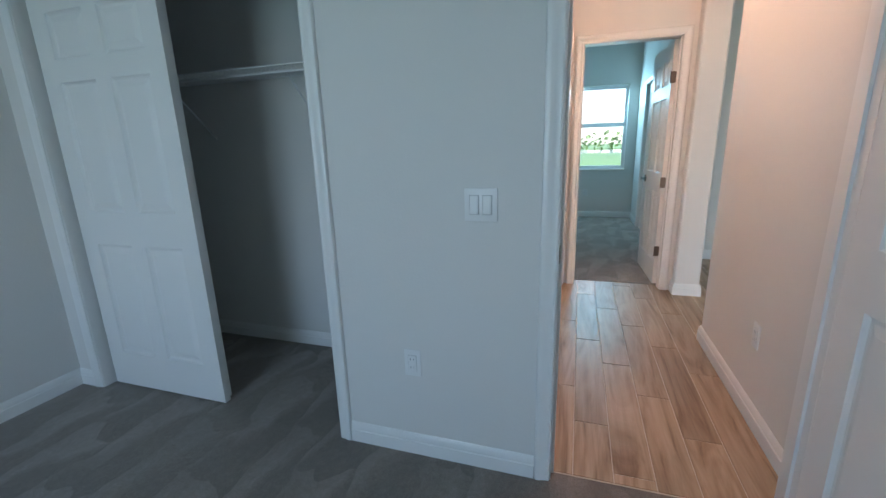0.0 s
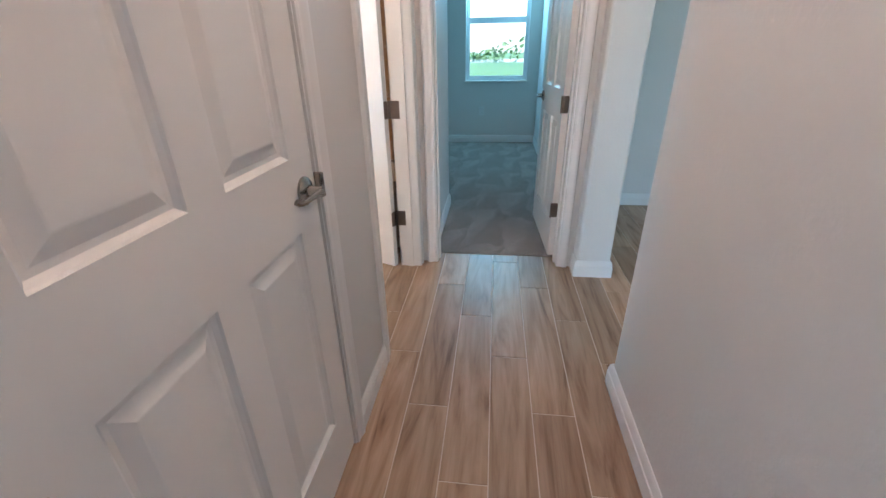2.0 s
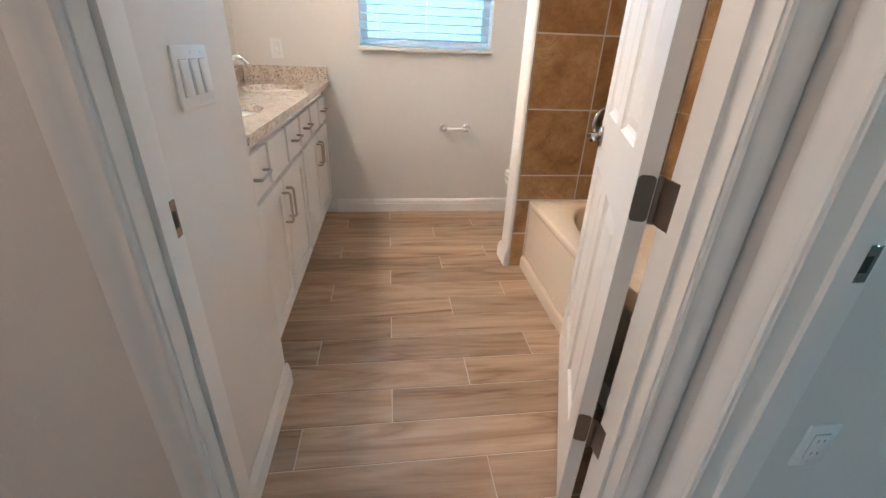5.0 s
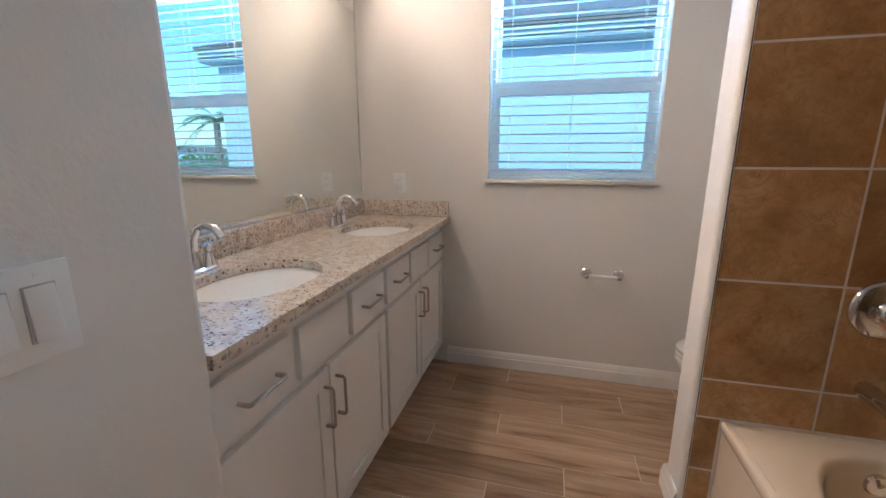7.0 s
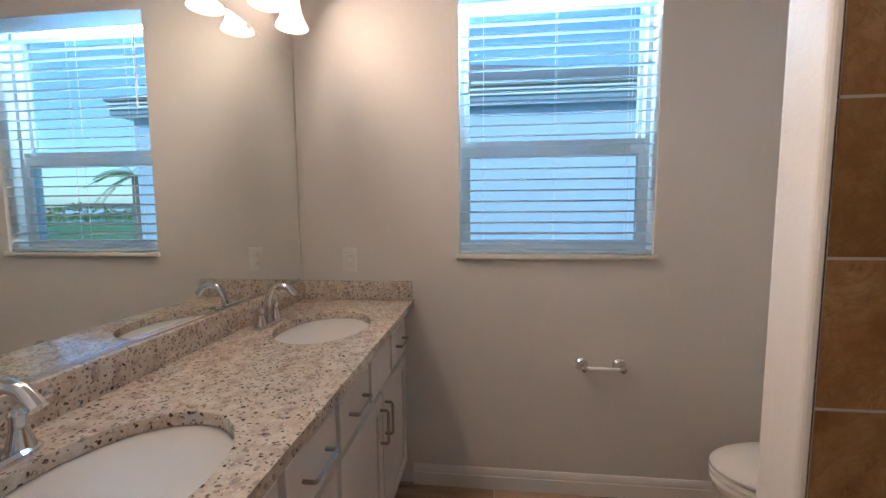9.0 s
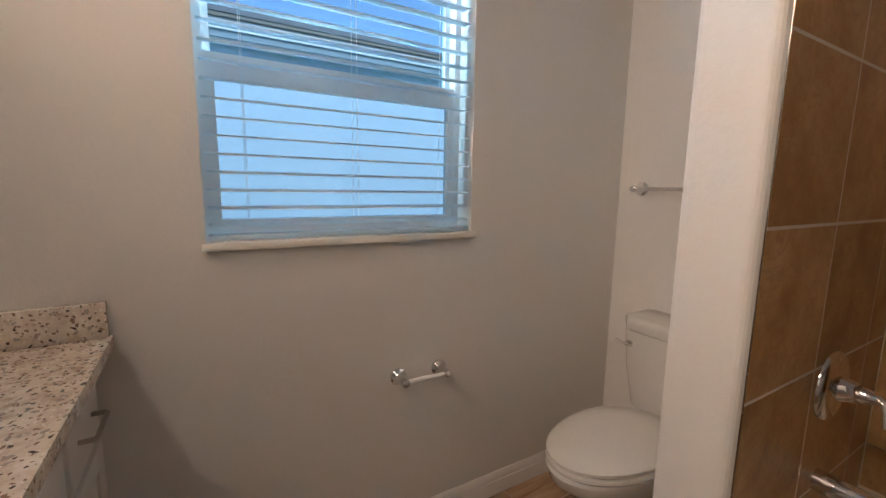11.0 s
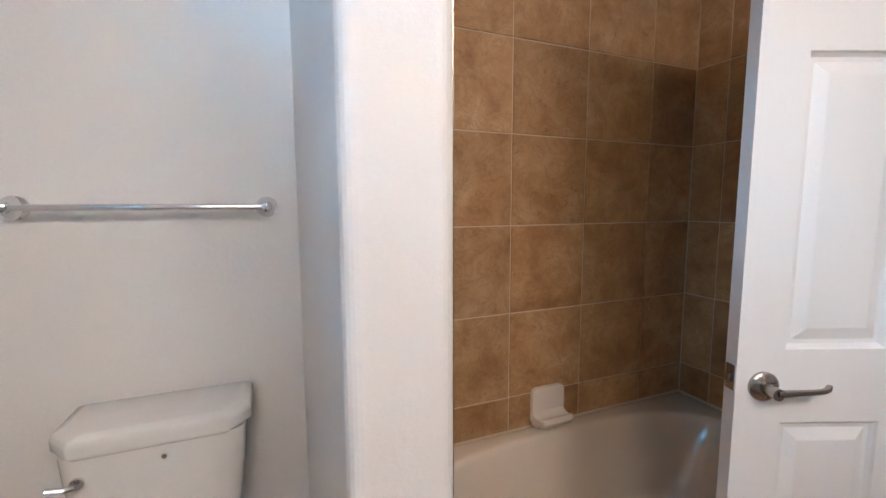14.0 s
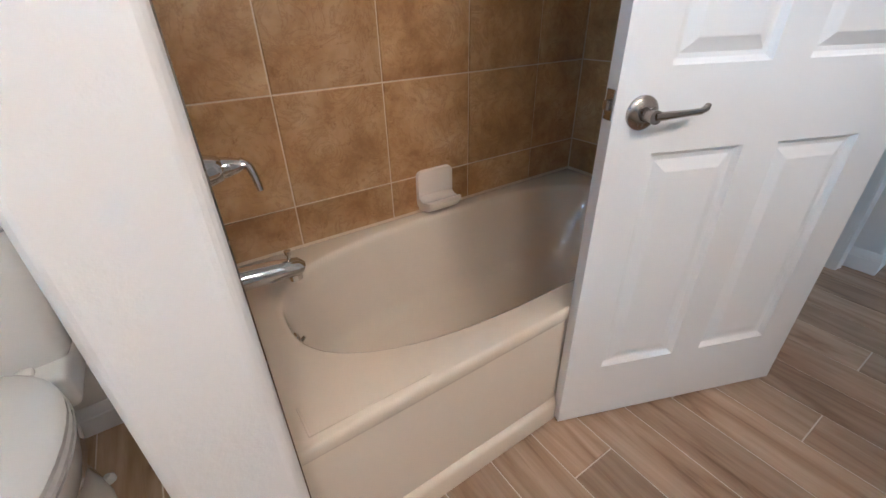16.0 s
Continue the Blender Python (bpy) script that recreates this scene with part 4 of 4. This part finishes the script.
# ---- tub ----
def bathtub():
    x0, x1, y0, y1, zr = XST1 + 0.012, XT - 0.010, 4.258, 5.0, 0.412
    cx, cy = (x0 + x1) / 2, (y0 + y1) / 2
    hx, hy = (x1 - x0) / 2, (y1 - y0) / 2
    root = thing("bathtub", "biscuit-coloured alcove bathtub with a panelled apron", "bathtub", pose(cx, cy, 0))
    n = 72

    def rect(rx, ry, z):
        out = []
        for i in range(n):
            a = 2 * math.pi * i / n
            c, s_ = math.cos(a), math.sin(a)
            t = min(rx / max(abs(c), 1e-9), ry / max(abs(s_), 1e-9))
            out.append((t * c, t * s_, z))
        for qx in (-rx, rx):
            for qy in (-ry, ry):
                j = min(range(n), key=lambda i: (out[i][0] - qx) ** 2 + (out[i][1] - qy) ** 2)
                out[j] = (qx, qy, z)
        return out

    def bowl(l, r, ry, z, power=2.7):
        mx, rx = (l + r) / 2, (r - l) / 2
        return superloop(mx, 0.012, rx, ry, z, power, n)

    loops = [rect(hx, hy - 0.010, zr - 0.05), rect(hx, hy - 0.003, zr - 0.034), rect(hx, hy - 0.001, zr - 0.016), rect(hx - 0.001, hy - 0.003, zr - 0.007), rect(hx - 0.004, hy - 0.007, zr - 0.002), rect(hx - 0.009, hy - 0.013, zr),
             bowl(-hx + 0.077, hx - 0.062, hy - 0.064, zr), bowl(-hx + 0.083, hx - 0.068, hy - 0.070, zr - 0.0015), bowl(-hx + 0.090, hx - 0.078, hy - 0.077, zr - 0.007), bowl(-hx + 0.096, hx - 0.088, hy - 0.083, zr - 0.02),
             bowl(-hx + 0.106, hx - 0.14, hy - 0.094, zr - 0.11), bowl(-hx + 0.118, hx - 0.21, hy - 0.108, zr - 0.22), bowl(-hx + 0.132, hx - 0.26, hy - 0.122, zr - 0.28),
             bowl(-hx + 0.150, hx - 0.30, hy - 0.142, zr - 0.312), bowl(-hx + 0.178, hx - 0.335, hy - 0.170, zr - 0.328), bowl(-hx + 0.22, hx - 0.38, hy - 0.21, zr - 0.333), bowl(-hx + 0.4, hx - 0.6, 0.06, zr - 0.338)]
    part("basin", loft(loops, False, True), TUBMAT, root)
    ap = boxes((-hx, hx, -hy + 0.007, -hy + 0.04, 0.0, zr - 0.02))
    part("apron", ap, TUBMAT, root, smooth=False)
    part("rim_ledge", rounded(boxes((-hx + 0.03, -hx + 0.30, -hy + 0.022, -hy + 0.026, zr - 0.004, zr + 0.0025), (-hx + 0.03, -hx + 0.034, -hy + 0.026, -hy + 0.10, zr - 0.004, zr + 0.0025)), 0.001, 1), TUBMAT, root)
    part("apron_foot", prism([(0, 0), (0.018, 0), (0.018, 0.058), (0.013, 0.068), (0.002, 0.074), (0, 0.074)], lambda u, v, e: (hx if e else -hx, -hy + 0.008 - u, v)), TUBMAT, root)
    ov = part("overflow_plate", lathe([(0.034, 0), (0.034, 0.006), (0.028, 0.012), (0.01, 0.013)], 24, "x", (-hx + 0.1, 0.0, zr - 0.075)), CHROME, root, "chrome overflow plate")
    part("trip_lever", tube([(-hx + 0.112, 0, zr - 0.075), (-hx + 0.125, 0, zr - 0.06)], 0.005, 8), CHROME, ov)
    part("drain", lathe([(0.032, 0.0), (0.032, 0.004), (0.02, 0.006)], 20, "z", (-hx + 0.30, 0.0, zr - 0.341)), CHROME, root, "chrome drain")


bathtub()

YF = 4.615
tv = thing("shower_valve", "chrome shower valve with a round plate and lever", "valve", pose(XST1 + 0.012, YF, 0.83))
part("escutcheon", lathe([(0.088, 0), (0.087, 0.006), (0.080, 0.013), (0.066, 0.018), (0.045, 0.021), (0.032, 0.022), (0.028, 0.034), (0.025, 0.046), (0.02, 0.05)], 36, "x"), CHROME, tv)
hd = part("handle", lathe([(0.02, 0.046), (0.021, 0.052), (0.016, 0.074), (0.010, 0.088)], 20, "x"), CHROME, tv)
part("lever", tube([(0.070, 0, 0), (0.086, -0.002, 0.003), (0.097, -0.006, -0.004), (0.102, -0.011, -0.022), (0.106, -0.016, -0.055)], [0.013, 0.012, 0.010, 0.0085, 0.007], 12, 0.7), CHROME, hd)
sp = thing("tub_spout", "chrome tub spout with a diverter knob", "spout", pose(XST1 + 0.012, YF, 0.575))
part("body", tube([(0, 0, 0.004), (0.03, 0, 0.004), (0.10, 0, 0.0), (0.145, 0, -0.006), (0.155, 0, -0.012)], [0.028, 0.027, 0.024, 0.022, 0.016], 20), CHROME, sp)
part("mouth", tube([(0.135, 0, -0.01), (0.136, 0, -0.036)], [0.018, 0.016], 16), CHROME, sp)
part("diverter_knob", lathe([(0.004, 0.015), (0.004, 0.03), (0.008, 0.032), (0.008, 0.042)], 12, "z", (0.130, 0, 0)), CHROME, sp)


def soap_dish():
    root = thing("soap_dish", "pale ceramic soap dish set on the tiled wall", "soap dish", pose(-0.965, 5.0, 0.418))
    bm = bmesh.new()
    box(bm, -0.078, 0.078, -0.017, -0.0005, 0.004, 0.156)
    rounded(bm, 0.024, 4, [e for e in bm.edges if abs(e.verts[0].co.y - e.verts[1].co.y) > 0.01])
    rounded(bm, 0.006, 2, [e for e in bm.edges if max(v.co.y for v in e.verts) < -0.0165])
    plate_ = part("back_plate", bm, SOAP, root)
    prof = [(-0.010, 0.066), (-0.030, 0.050), (-0.058, 0.046), (-0.078, 0.056), (-0.088, 0.053), (-0.090, 0.040), (-0.076, 0.018), (-0.048, 0.003), (-0.010, 0.0)]
    loops = []
    for x, k in ((-0.076, 0.80), (-0.070, 0.93), (-0.056, 1.0), (0.056, 1.0), (0.070, 0.93), (0.076, 0.80)):
        loops.append([(x, -0.010 + (y + 0.010) * k, 0.033 + (z - 0.033) * k) for y, z in prof])
    part("tray", loft(loops), SOAP, plate_)


soap_dish()


def towel_bar(m, half, roller):
    name, label, cat = ("toilet_paper_holder", "chrome toilet paper holder with an empty white roller on the wall", "paper holder") if roller else ("towel_bar", "chrome towel bar on the wall above the toilet", "towel bar")
    root = thing(name, label, cat, m)
    for s_ in (-1, 1):
        part("post", lathe([(0.030, 0), (0.030, 0.007), (0.023, 0.014), (0.013, 0.032), (0.013, 0.052), (0.015, 0.058), (0.013, 0.072), (0.006, 0.076)], 20, "y", (s_ * half, 0, 0)), CHROME, root)
    if roller:
        part("roller", tube([(-half + 0.012, 0.062, 0), (-0.01, 0.062, 0), (-0.009, 0.062, 0), (half - 0.012, 0.062, 0)], [0.0085, 0.0085, 0.0095, 0.0095], 14), PLASTIC, root, "white spring roller")
    else:
        part("bar", tube([(-half, 0.060, 0), (half, 0.060, 0)], 0.0085, 14), CHROME, root)


towel_bar(pose(-2.268, YN, 1.30, 0, 0, 180), 0.285, False)
towel_bar(pose(XW, 3.967, 0.630, 0, 0, -90), 0.082, True)


# ---- switches and outlets ----
def plate(name, label, m, gangs, outlet):
    root = thing(name, label, "outlet" if outlet else "switch", m)
    w = 0.07 + 0.046 * (gangs - 1)
    part("cover_plate", cbox(w, 0.006, 0.115, 0.002, 2, (0, 0.003, -0.0575)), PLASTIC, root)
    for i in range(gangs):
        x = (i - (gangs - 1) / 2) * 0.046
        if outlet:
            ins = part("receptacle", cbox(0.033, 0.004, 0.066, 0.0015, 2, (x, 0.0072, -0.033)), PLASTIC, root)
            part("receptacle_gap", cbox(0.036, 0.002, 0.069, 0.0006, 1, (x, 0.0056, -0.0345)), GAPSHADE, root)
            for z in (-0.018, 0.018):
                part("slot", boxes((x - 0.008, x - 0.006, 0.0085, 0.0094, z - 0.004, z + 0.004)), DARK, ins)
                part("slot", boxes((x + 0.006, x + 0.008, 0.0085, 0.0094, z - 0.004, z + 0.004)), DARK, ins)
        else:
            part("rocker_gap", cbox(0.0345, 0.003, 0.068, 0.001, 1, (x, 0.0062, -0.034)), GAPSHADE, root)
            rk = part("rocker", cbox(0.031, 0.006, 0.064, 0.0015, 2, (0, 0, -0.032)), PLASTIC, root)
            rk.matrix_basis = pose(x, 0.0085, 0, 4, 0, 0)
        for z in (-0.045, 0.045):
            part("screw", lathe([(0.003, 0), (0.003, 0.001)], 8, "y", (x, 0.006, z)), PLASTIC, root)
    return root


plate("light_switch", "white double rocker switch beside the bedroom closet", pose(-0.415, YA0, 1.074, 0, 0, 180), 2, False)
plate("outlet", "white outlet low on the bedroom wall", pose(-0.70, YA0, 0.43, 0, 0, 180), 1, True)
plate("outlet", "white outlet low on the hall wall", pose(XR0, 2.275, 0.40, 0, 0, 90), 1, True)
plate("light_switch", "white triple rocker switch beside the bathroom door", pose(-0.62, YV, 1.085), 3, False)
plate("outlet", "white outlet above the vanity side splash", pose(XW, 2.805, 1.103, 0, 0, -90), 1, True)
plate("light_switch", "white rocker switch inside the far bedroom", pose(XT + 0.05, 4.34, 1.09, 0, 0, -90), 1, False)
plate("outlet", "white outlet low inside the far bedroom door", pose(XT + 0.05, 4.339, 0.466, 0, 0, -90), 1, True)
plate("outlet", "white outlet below the bedroom window", pose(0.03, YBN, 0.43, 0, 0, 180), 1, True)
plate("outlet", "white outlet on the living room wall", pose(5.52, 3.6, 0.42, 0, 0, 90), 1, True)


# ---- closet shelf ----
def wire_shelf():
    root = thing("wire_shelf", "white wire closet shelf with hanging rail and braces", "shelf")
    for y, z in ((2.36, 1.69), (2.06, 1.69), (2.06, 1.655), (2.2, 1.69)):
        part("rail", tube([(-2.79, y, z), (-1.07, y, z)], 0.004, 6), WIRE, root)
    bm = bmesh.new()
    x = -2.78
    while x < -1.07:
        for q in ((x - 0.0014, x + 0.0014, 2.06, 2.365, 1.691, 1.6938), (x - 0.0014, x + 0.0014, 2.0585, 2.0615, 1.655, 1.69)):
            box(bm, *q)
        x += 0.0254
    tagged(part("wires", bm, WIRE, root, smooth=False), kind="stuff")
    for x in (-2.3, -1.5):
        part("brace", tube([(x, 2.065, 1.66), (x, 2.365, 1.36)], 0.005, 6), WIRE, root)


wire_shelf()

# ---- hall ceiling light ----
hl = thing("ceiling_light", "round flush ceiling light, lit, in the hall", "ceiling light", pose(0.22, 2.55, CH))
part("base", lathe([(0.15, 0), (0.15, -0.02), (0.14, -0.03)], 32), PLASTIC, hl)
part("diffuser", lathe([(0.135, -0.03), (0.125, -0.06), (0.09, -0.085), (0.02, -0.095)], 32), DIFFUSER, hl)

# ---- ceiling vent of the far bedroom ----
cv = thing("ceiling_vent", "small white louvred air vent on the bedroom ceiling", "vent", pose(0.39, 7.60, CH))
part("frame", boxes((-0.15, 0.15, -0.10, -0.08, -0.012, 0), (-0.15, 0.15, 0.08, 0.10, -0.012, 0), (-0.15, -0.13, -0.08, 0.08, -0.012, 0), (0.13, 0.15, -0.08, 0.08, -0.012, 0)), PLASTIC, cv, smooth=False)
part("backing", boxes((-0.13, 0.13, -0.08, 0.08, -0.003, 0)), DARK, cv, "dark duct opening", False)
for k in range(5):
    sl = part("slat", cbox(0.26, 0.022, 0.002), PLASTIC, cv, smooth=False)
    sl.matrix_basis = pose(0, -0.064 + k * 0.032, -0.008, 35)

# ---- outside ----
setting("ground", boxes((-300, 300, -300, 300, -0.62, -0.22)), GRASS, "green lawn", "ground")
setting("pavement", boxes((-80, 80, 13.0, 15.0, -0.3, -0.205)), CONCRETE, "pale concrete path across the lawn", "pavement")
setting("water", boxes((-120, 120, 62, 88, -0.3, -0.21)), WATERM, "grey lake beyond the lawn", "water")


def house(m, w, d, label, eave=0.16):
    """A low hip-roofed house; its front wall is at local x 0, d to either side."""
    root = thing("house", label, "house", m)
    part("wall", boxes((-w, 0, -d, d, -0.2, 2.62)), STUCCO, root, smooth=False)
    part("soffit", boxes((-w - eave, eave, -d - eave, d + eave, 2.62, 2.65)), VINYL, root, smooth=False)
    e = eave
    part("fascia", boxes((-w - e - 0.02, e + 0.02, -d - e - 0.02, d + e + 0.02, 2.63, 2.80)), FASCIA, root, smooth=False)
    part("gutter", boxes((-w - e - 0.045, e + 0.045, -d - e - 0.045, d + e + 0.045, 2.695, 2.71), (-w - e - 0.05, e + 0.05, -d - e - 0.05, d + e + 0.05, 2.755, 2.775)), VINYL, root, smooth=False)
    part("drip_edge", boxes((-w - e - 0.06, e + 0.06, -d - e - 0.06, d + e + 0.06, 2.80, 2.83)), BARK, root, smooth=False)
    o = e + 0.07
    bm = bmesh.new()
    v = [bm.verts.new(q) for q in ((-w - o, -d - o, 2.835), (o, -d - o, 2.835), (o, d + o, 2.835), (-w - o, d + o, 2.835), (-w / 2, -d + w / 2, 4.9), (-w / 2, d - w / 2, 4.9))]
    for f in ((0, 1, 4), (1, 2, 5, 4), (2, 3, 5), (3, 0, 4, 5), (3, 2, 1, 0)):
        bm.faces.new([v[i] for i in f])
    part("roof", bm, SHINGLE, root, smooth=False)
    return root


house(pose(-6.1, -2.45, 0), 10, 9.0, "pale stucco neighbouring house with a shingled hip roof")
house(pose(-150, 150, 0, 0, 0, -45), 12, 16.0, "distant low house beyond the lawn")


def tree(m, h, spread, label):
    root = thing("tree", label, "tree", m, "trees beyond the lawn")
    part("trunk", tube([(0, 0, -0.3), (0.05, 0.02, h * 0.25), (-0.03, 0.05, h * 0.5), (0.05, 0.0, h * 0.8)], [0.16, 0.12, 0.09, 0.03], 10), BARK, root)
    rnd = random.Random(int(h * 100))
    bm = bmesh.new()
    for c in range(26):
        a, r = rnd.uniform(0, 6.28), spread * rnd.uniform(0.1, 1.0)
        cz = h * rnd.uniform(0.42, 0.98)
        r *= 1.0 - 0.6 * max(0, (cz / h - 0.6) / 0.4)
        for k in range(60):
            p = Vector((r * math.cos(a) + rnd.gauss(0, 0.3), r * math.sin(a) + rnd.gauss(0, 0.3), cz + rnd.gauss(0, 0.22)))
            n = Vector((rnd.gauss(0, 1), rnd.gauss(0, 1), rnd.gauss(0, 1))).normalized()
            t = n.orthogonal().normalized() * rnd.uniform(0.07, 0.16)
            b = n.cross(t) * 0.6
            bm.faces.new([bm.verts.new(p + q) for q in (-t, -b, t, b)])
    part("crown", bm, LEAF, root, smooth=False)
    return root


def palm(m, h, label):
    root = thing("palm_tree", label, "tree", m)
    part("trunk", tube([(0, 0, -0.3), (0.05, 0, h * 0.5), (0.02, 0, h)], [0.16, 0.13, 0.12], 10), BARK, root)
    rnd = random.Random(7)
    bm = bmesh.new()
    for f in range(26):
        a, el = rnd.uniform(0, 6.28), rnd.uniform(-0.5, 1.2)
        d = Vector((math.cos(a), math.sin(a), 0))
        L = rnd.uniform(1.1, 1.5)
        side = Vector((-d.y, d.x, 0))
        for k in range(16):
            u = k / 15
            p = Vector((0.02, 0, h)) + d * (L * u * math.cos(el)) + Vector((0, 0, L * (u * math.sin(el) - 0.55 * u * u)))
            for s_ in (-1, 1):
                tip = p + side * s_ * 0.34 * (1 - 0.5 * u) + d * 0.16 + Vector((0, 0, -0.12))
                bm.faces.new([bm.verts.new(q) for q in (p, p + d * 0.05, tip)])
    part("crown", bm, LEAF, root, smooth=False)
    return root


tree(pose(5.6, 50, -0.2), 4.6, 1.3, "leafy green tree on the far lawn")
tree(pose(-7.5, 52, -0.2), 4.2, 1.6, "small leafy tree on the far lawn")
tree(pose(-5.5, 60, -0.2), 4.2, 1.6, "broad leafy tree near the lake")
palm(pose(-14.8, 14.6, -0.2), 2.9, "low palm tree with a round crown")
bg = bmesh.new()
rb = random.Random(3)
for i in range(5000):
    x = rb.uniform(-140, 140)
    hgt = 2.2 + 0.9 * math.sin(x * 0.13) + 0.8 * math.sin(x * 0.41)
    p = Vector((x, 95 + rb.uniform(-4, 4), rb.uniform(-0.3, hgt)))
    n = Vector((rb.gauss(0, 1), rb.gauss(0, 1), rb.gauss(0, 1))).normalized()
    t = n.orthogonal().normalized() * rb.uniform(0.25, 0.6)
    b_ = n.cross(t) * 0.7
    bg.faces.new([bg.verts.new(p + q) for q in (-t, -b_, t, b_)])
tagged(new("far_woods", finish("far_woods", bg, LEAF)), "line of distant green trees", "trees", "", "stuff")

# ---- wall tiles of the tub alcove ----
TZ = [0.414, 0.552, 0.889, 1.226, 1.563, 1.900, 2.237]
TXL = [XT, -0.455, -0.799, -1.143, -1.487, XST1 + 0.01]
TYL = [5.0, 4.857, 4.513, YST + 0.0185]
G = 0.0022
tile_meshes = {}


def tile(w, h):
    """A tile in x and z, face towards -y, slightly pillowed edge."""
    key = (round(w, 4), round(h, 4))
    if key not in tile_meshes:
        bm = bmesh.new()
        e = 0.0016
        lo = [bm.verts.new(p) for p in ((0, 0.008, 0), (w, 0.008, 0), (w, 0.008, h), (0, 0.008, h))]
        md = [bm.verts.new(p) for p in ((0, e, 0), (w, e, 0), (w, e, h), (0, e, h))]
        hi = [bm.verts.new(p) for p in ((e, 0, e), (w - e, 0, e), (w - e, 0, h - e), (e, 0, h - e))]
        for a, b in ((lo, md), (md, hi)):
            for k in range(4):
                bm.faces.new((a[k], a[(k + 1) % 4], b[(k + 1) % 4], b[k]))
        bm.faces.new(hi)
        tile_meshes[key] = finish("tile", bm, STONE)
    return tile_meshes[key]


def tiled(name, label, lines, zs, place, backing):
    root = setting(name, backing, GROUT, label, "tile wall")
    for a, b in zip(lines, lines[1:]):
        for z0, z1 in zip(zs, zs[1:]):
            ob = new("tile", tile(abs(a - b) - 2 * G, z1 - z0 - 2 * G))
            ob.parent = root
            ob.matrix_basis = place(a, b, z0 + G)
    return root


tiled("tile_wall_back", "brown travertine-look wall tiles with pale grout", TXL, TZ, lambda a, b, z: pose(min(a, b) + G, 5.0, z), boxes((XST1 + 0.0035, XT + 0.006, 5.0035, 5.0125, 0.38, 2.24)))
tiled("tile_wall_end", "brown travertine-look wall tiles with pale grout", TYL, TZ, lambda a, b, z: pose(XT, max(a, b) - G, z, 0, 0, -90), boxes((XT + 0.0035, XT + 0.009, 4.205, 5.003, 0.38, 2.24)))
tw = tiled("tile_wall_faucet", "brown travertine-look wall tiles with pale grout", TYL, TZ, lambda a, b, z: pose(XST1 + 0.010, min(a, b) + G, z, 0, 0, 90), boxes((XST1 - 0.001, XST1 + 0.0065, YST + 0.02, 5.003, 0.0, 2.24)))
for z0, z1 in ((0.0, 0.215), (0.215, 0.414)):
    ob = new("tile", tile(0.074 - G, z1 - z0 - 2 * G))
    ob.parent = tw
    ob.matrix_basis = pose(XST1 + 0.010, YST + 0.020, z0 + G, 0, 0, 90)
part("edge_strip", boxes((XST1 + 0.004, XST1 + 0.0108, YST + 0.0165, YST + 0.0188, 0.0, 2.24)), NICKEL, tw, "thin metal tile edge", False)

# ---- floor planks ----
PW, PL, PG = 0.1525, 0.89, 0.0018
plank_cache = {}


def plank_mesh(w, l):
    key = (round(w, 3), round(l, 3))
    if key not in plank_cache:
        bm = bmesh.new()
        e = 0.0012
        lo = [bm.verts.new(p) for p in ((0, 0, -0.0115), (w, 0, -0.0115), (w, l, -0.0115), (0, l, -0.0115))]
        md = [bm.verts.new(p) for p in ((0, 0, -e), (w, 0, -e), (w, l, -e), (0, l, -e))]
        hi = [bm.verts.new(p) for p in ((e, e, 0), (w - e, e, 0), (w - e, l - e, 0), (e, l - e, 0))]
        for a, b in ((lo, md), (md, hi)):
            for k in range(4):
                bm.faces.new((a[k], a[(k + 1) % 4], b[(k + 1) % 4], b[k]))
        bm.faces.new(hi)
        plank_cache[key] = finish("plank", bm, PLANK)
    return plank_cache[key]


def planks(x0, x1, y0, y1):
    """Pieces of the plank pattern within a rectangle: x, y, width, length."""
    i = math.floor((x0 + 0.065) / PW)
    while -0.065 + i * PW < x1:
        a, b = -0.065 + i * PW, -0.065 + (i + 1) * PW
        joint = 2.898 - 0.2967 * (i % 3)
        k = math.floor((y0 - joint) / PL)
        while joint + k * PL < y1:
            c, d = joint + k * PL, joint + (k + 1) * PL
            xa, xb, ya, yb = max(a, x0), min(b, x1), max(c, y0), min(d, y1)
            if xb - xa > 0.012 and yb - ya > 0.012:
                yield xa + PG, ya + PG, xb - xa - 2 * PG, yb - ya - 2 * PG
            k += 1
        i += 1


for rect_ in ((XW, -0.2175, YS, 5.0), (-0.2175, 0.6975, 1.66, 4.19), (0.6975, 1.765, 0.5, 5.24)):
    for x, y, w, l in planks(*rect_):
        if y > 4.3 and x > -1.74 and x < -0.3:
            continue
        ob = new("plank", plank_mesh(w, l))
        ob.parent = floor
        ob.matrix_basis = pose(x, y, 0)
bm = bmesh.new()
for x, y, w, l in planks(1.765, 5.52, 0.5, 5.24):
    box(bm, x, x + w, y, y + l, -0.0115, 0.0)
tagged(part("far_planks", bm, PLANKFAR, floor, smooth=False), kind="stuff")
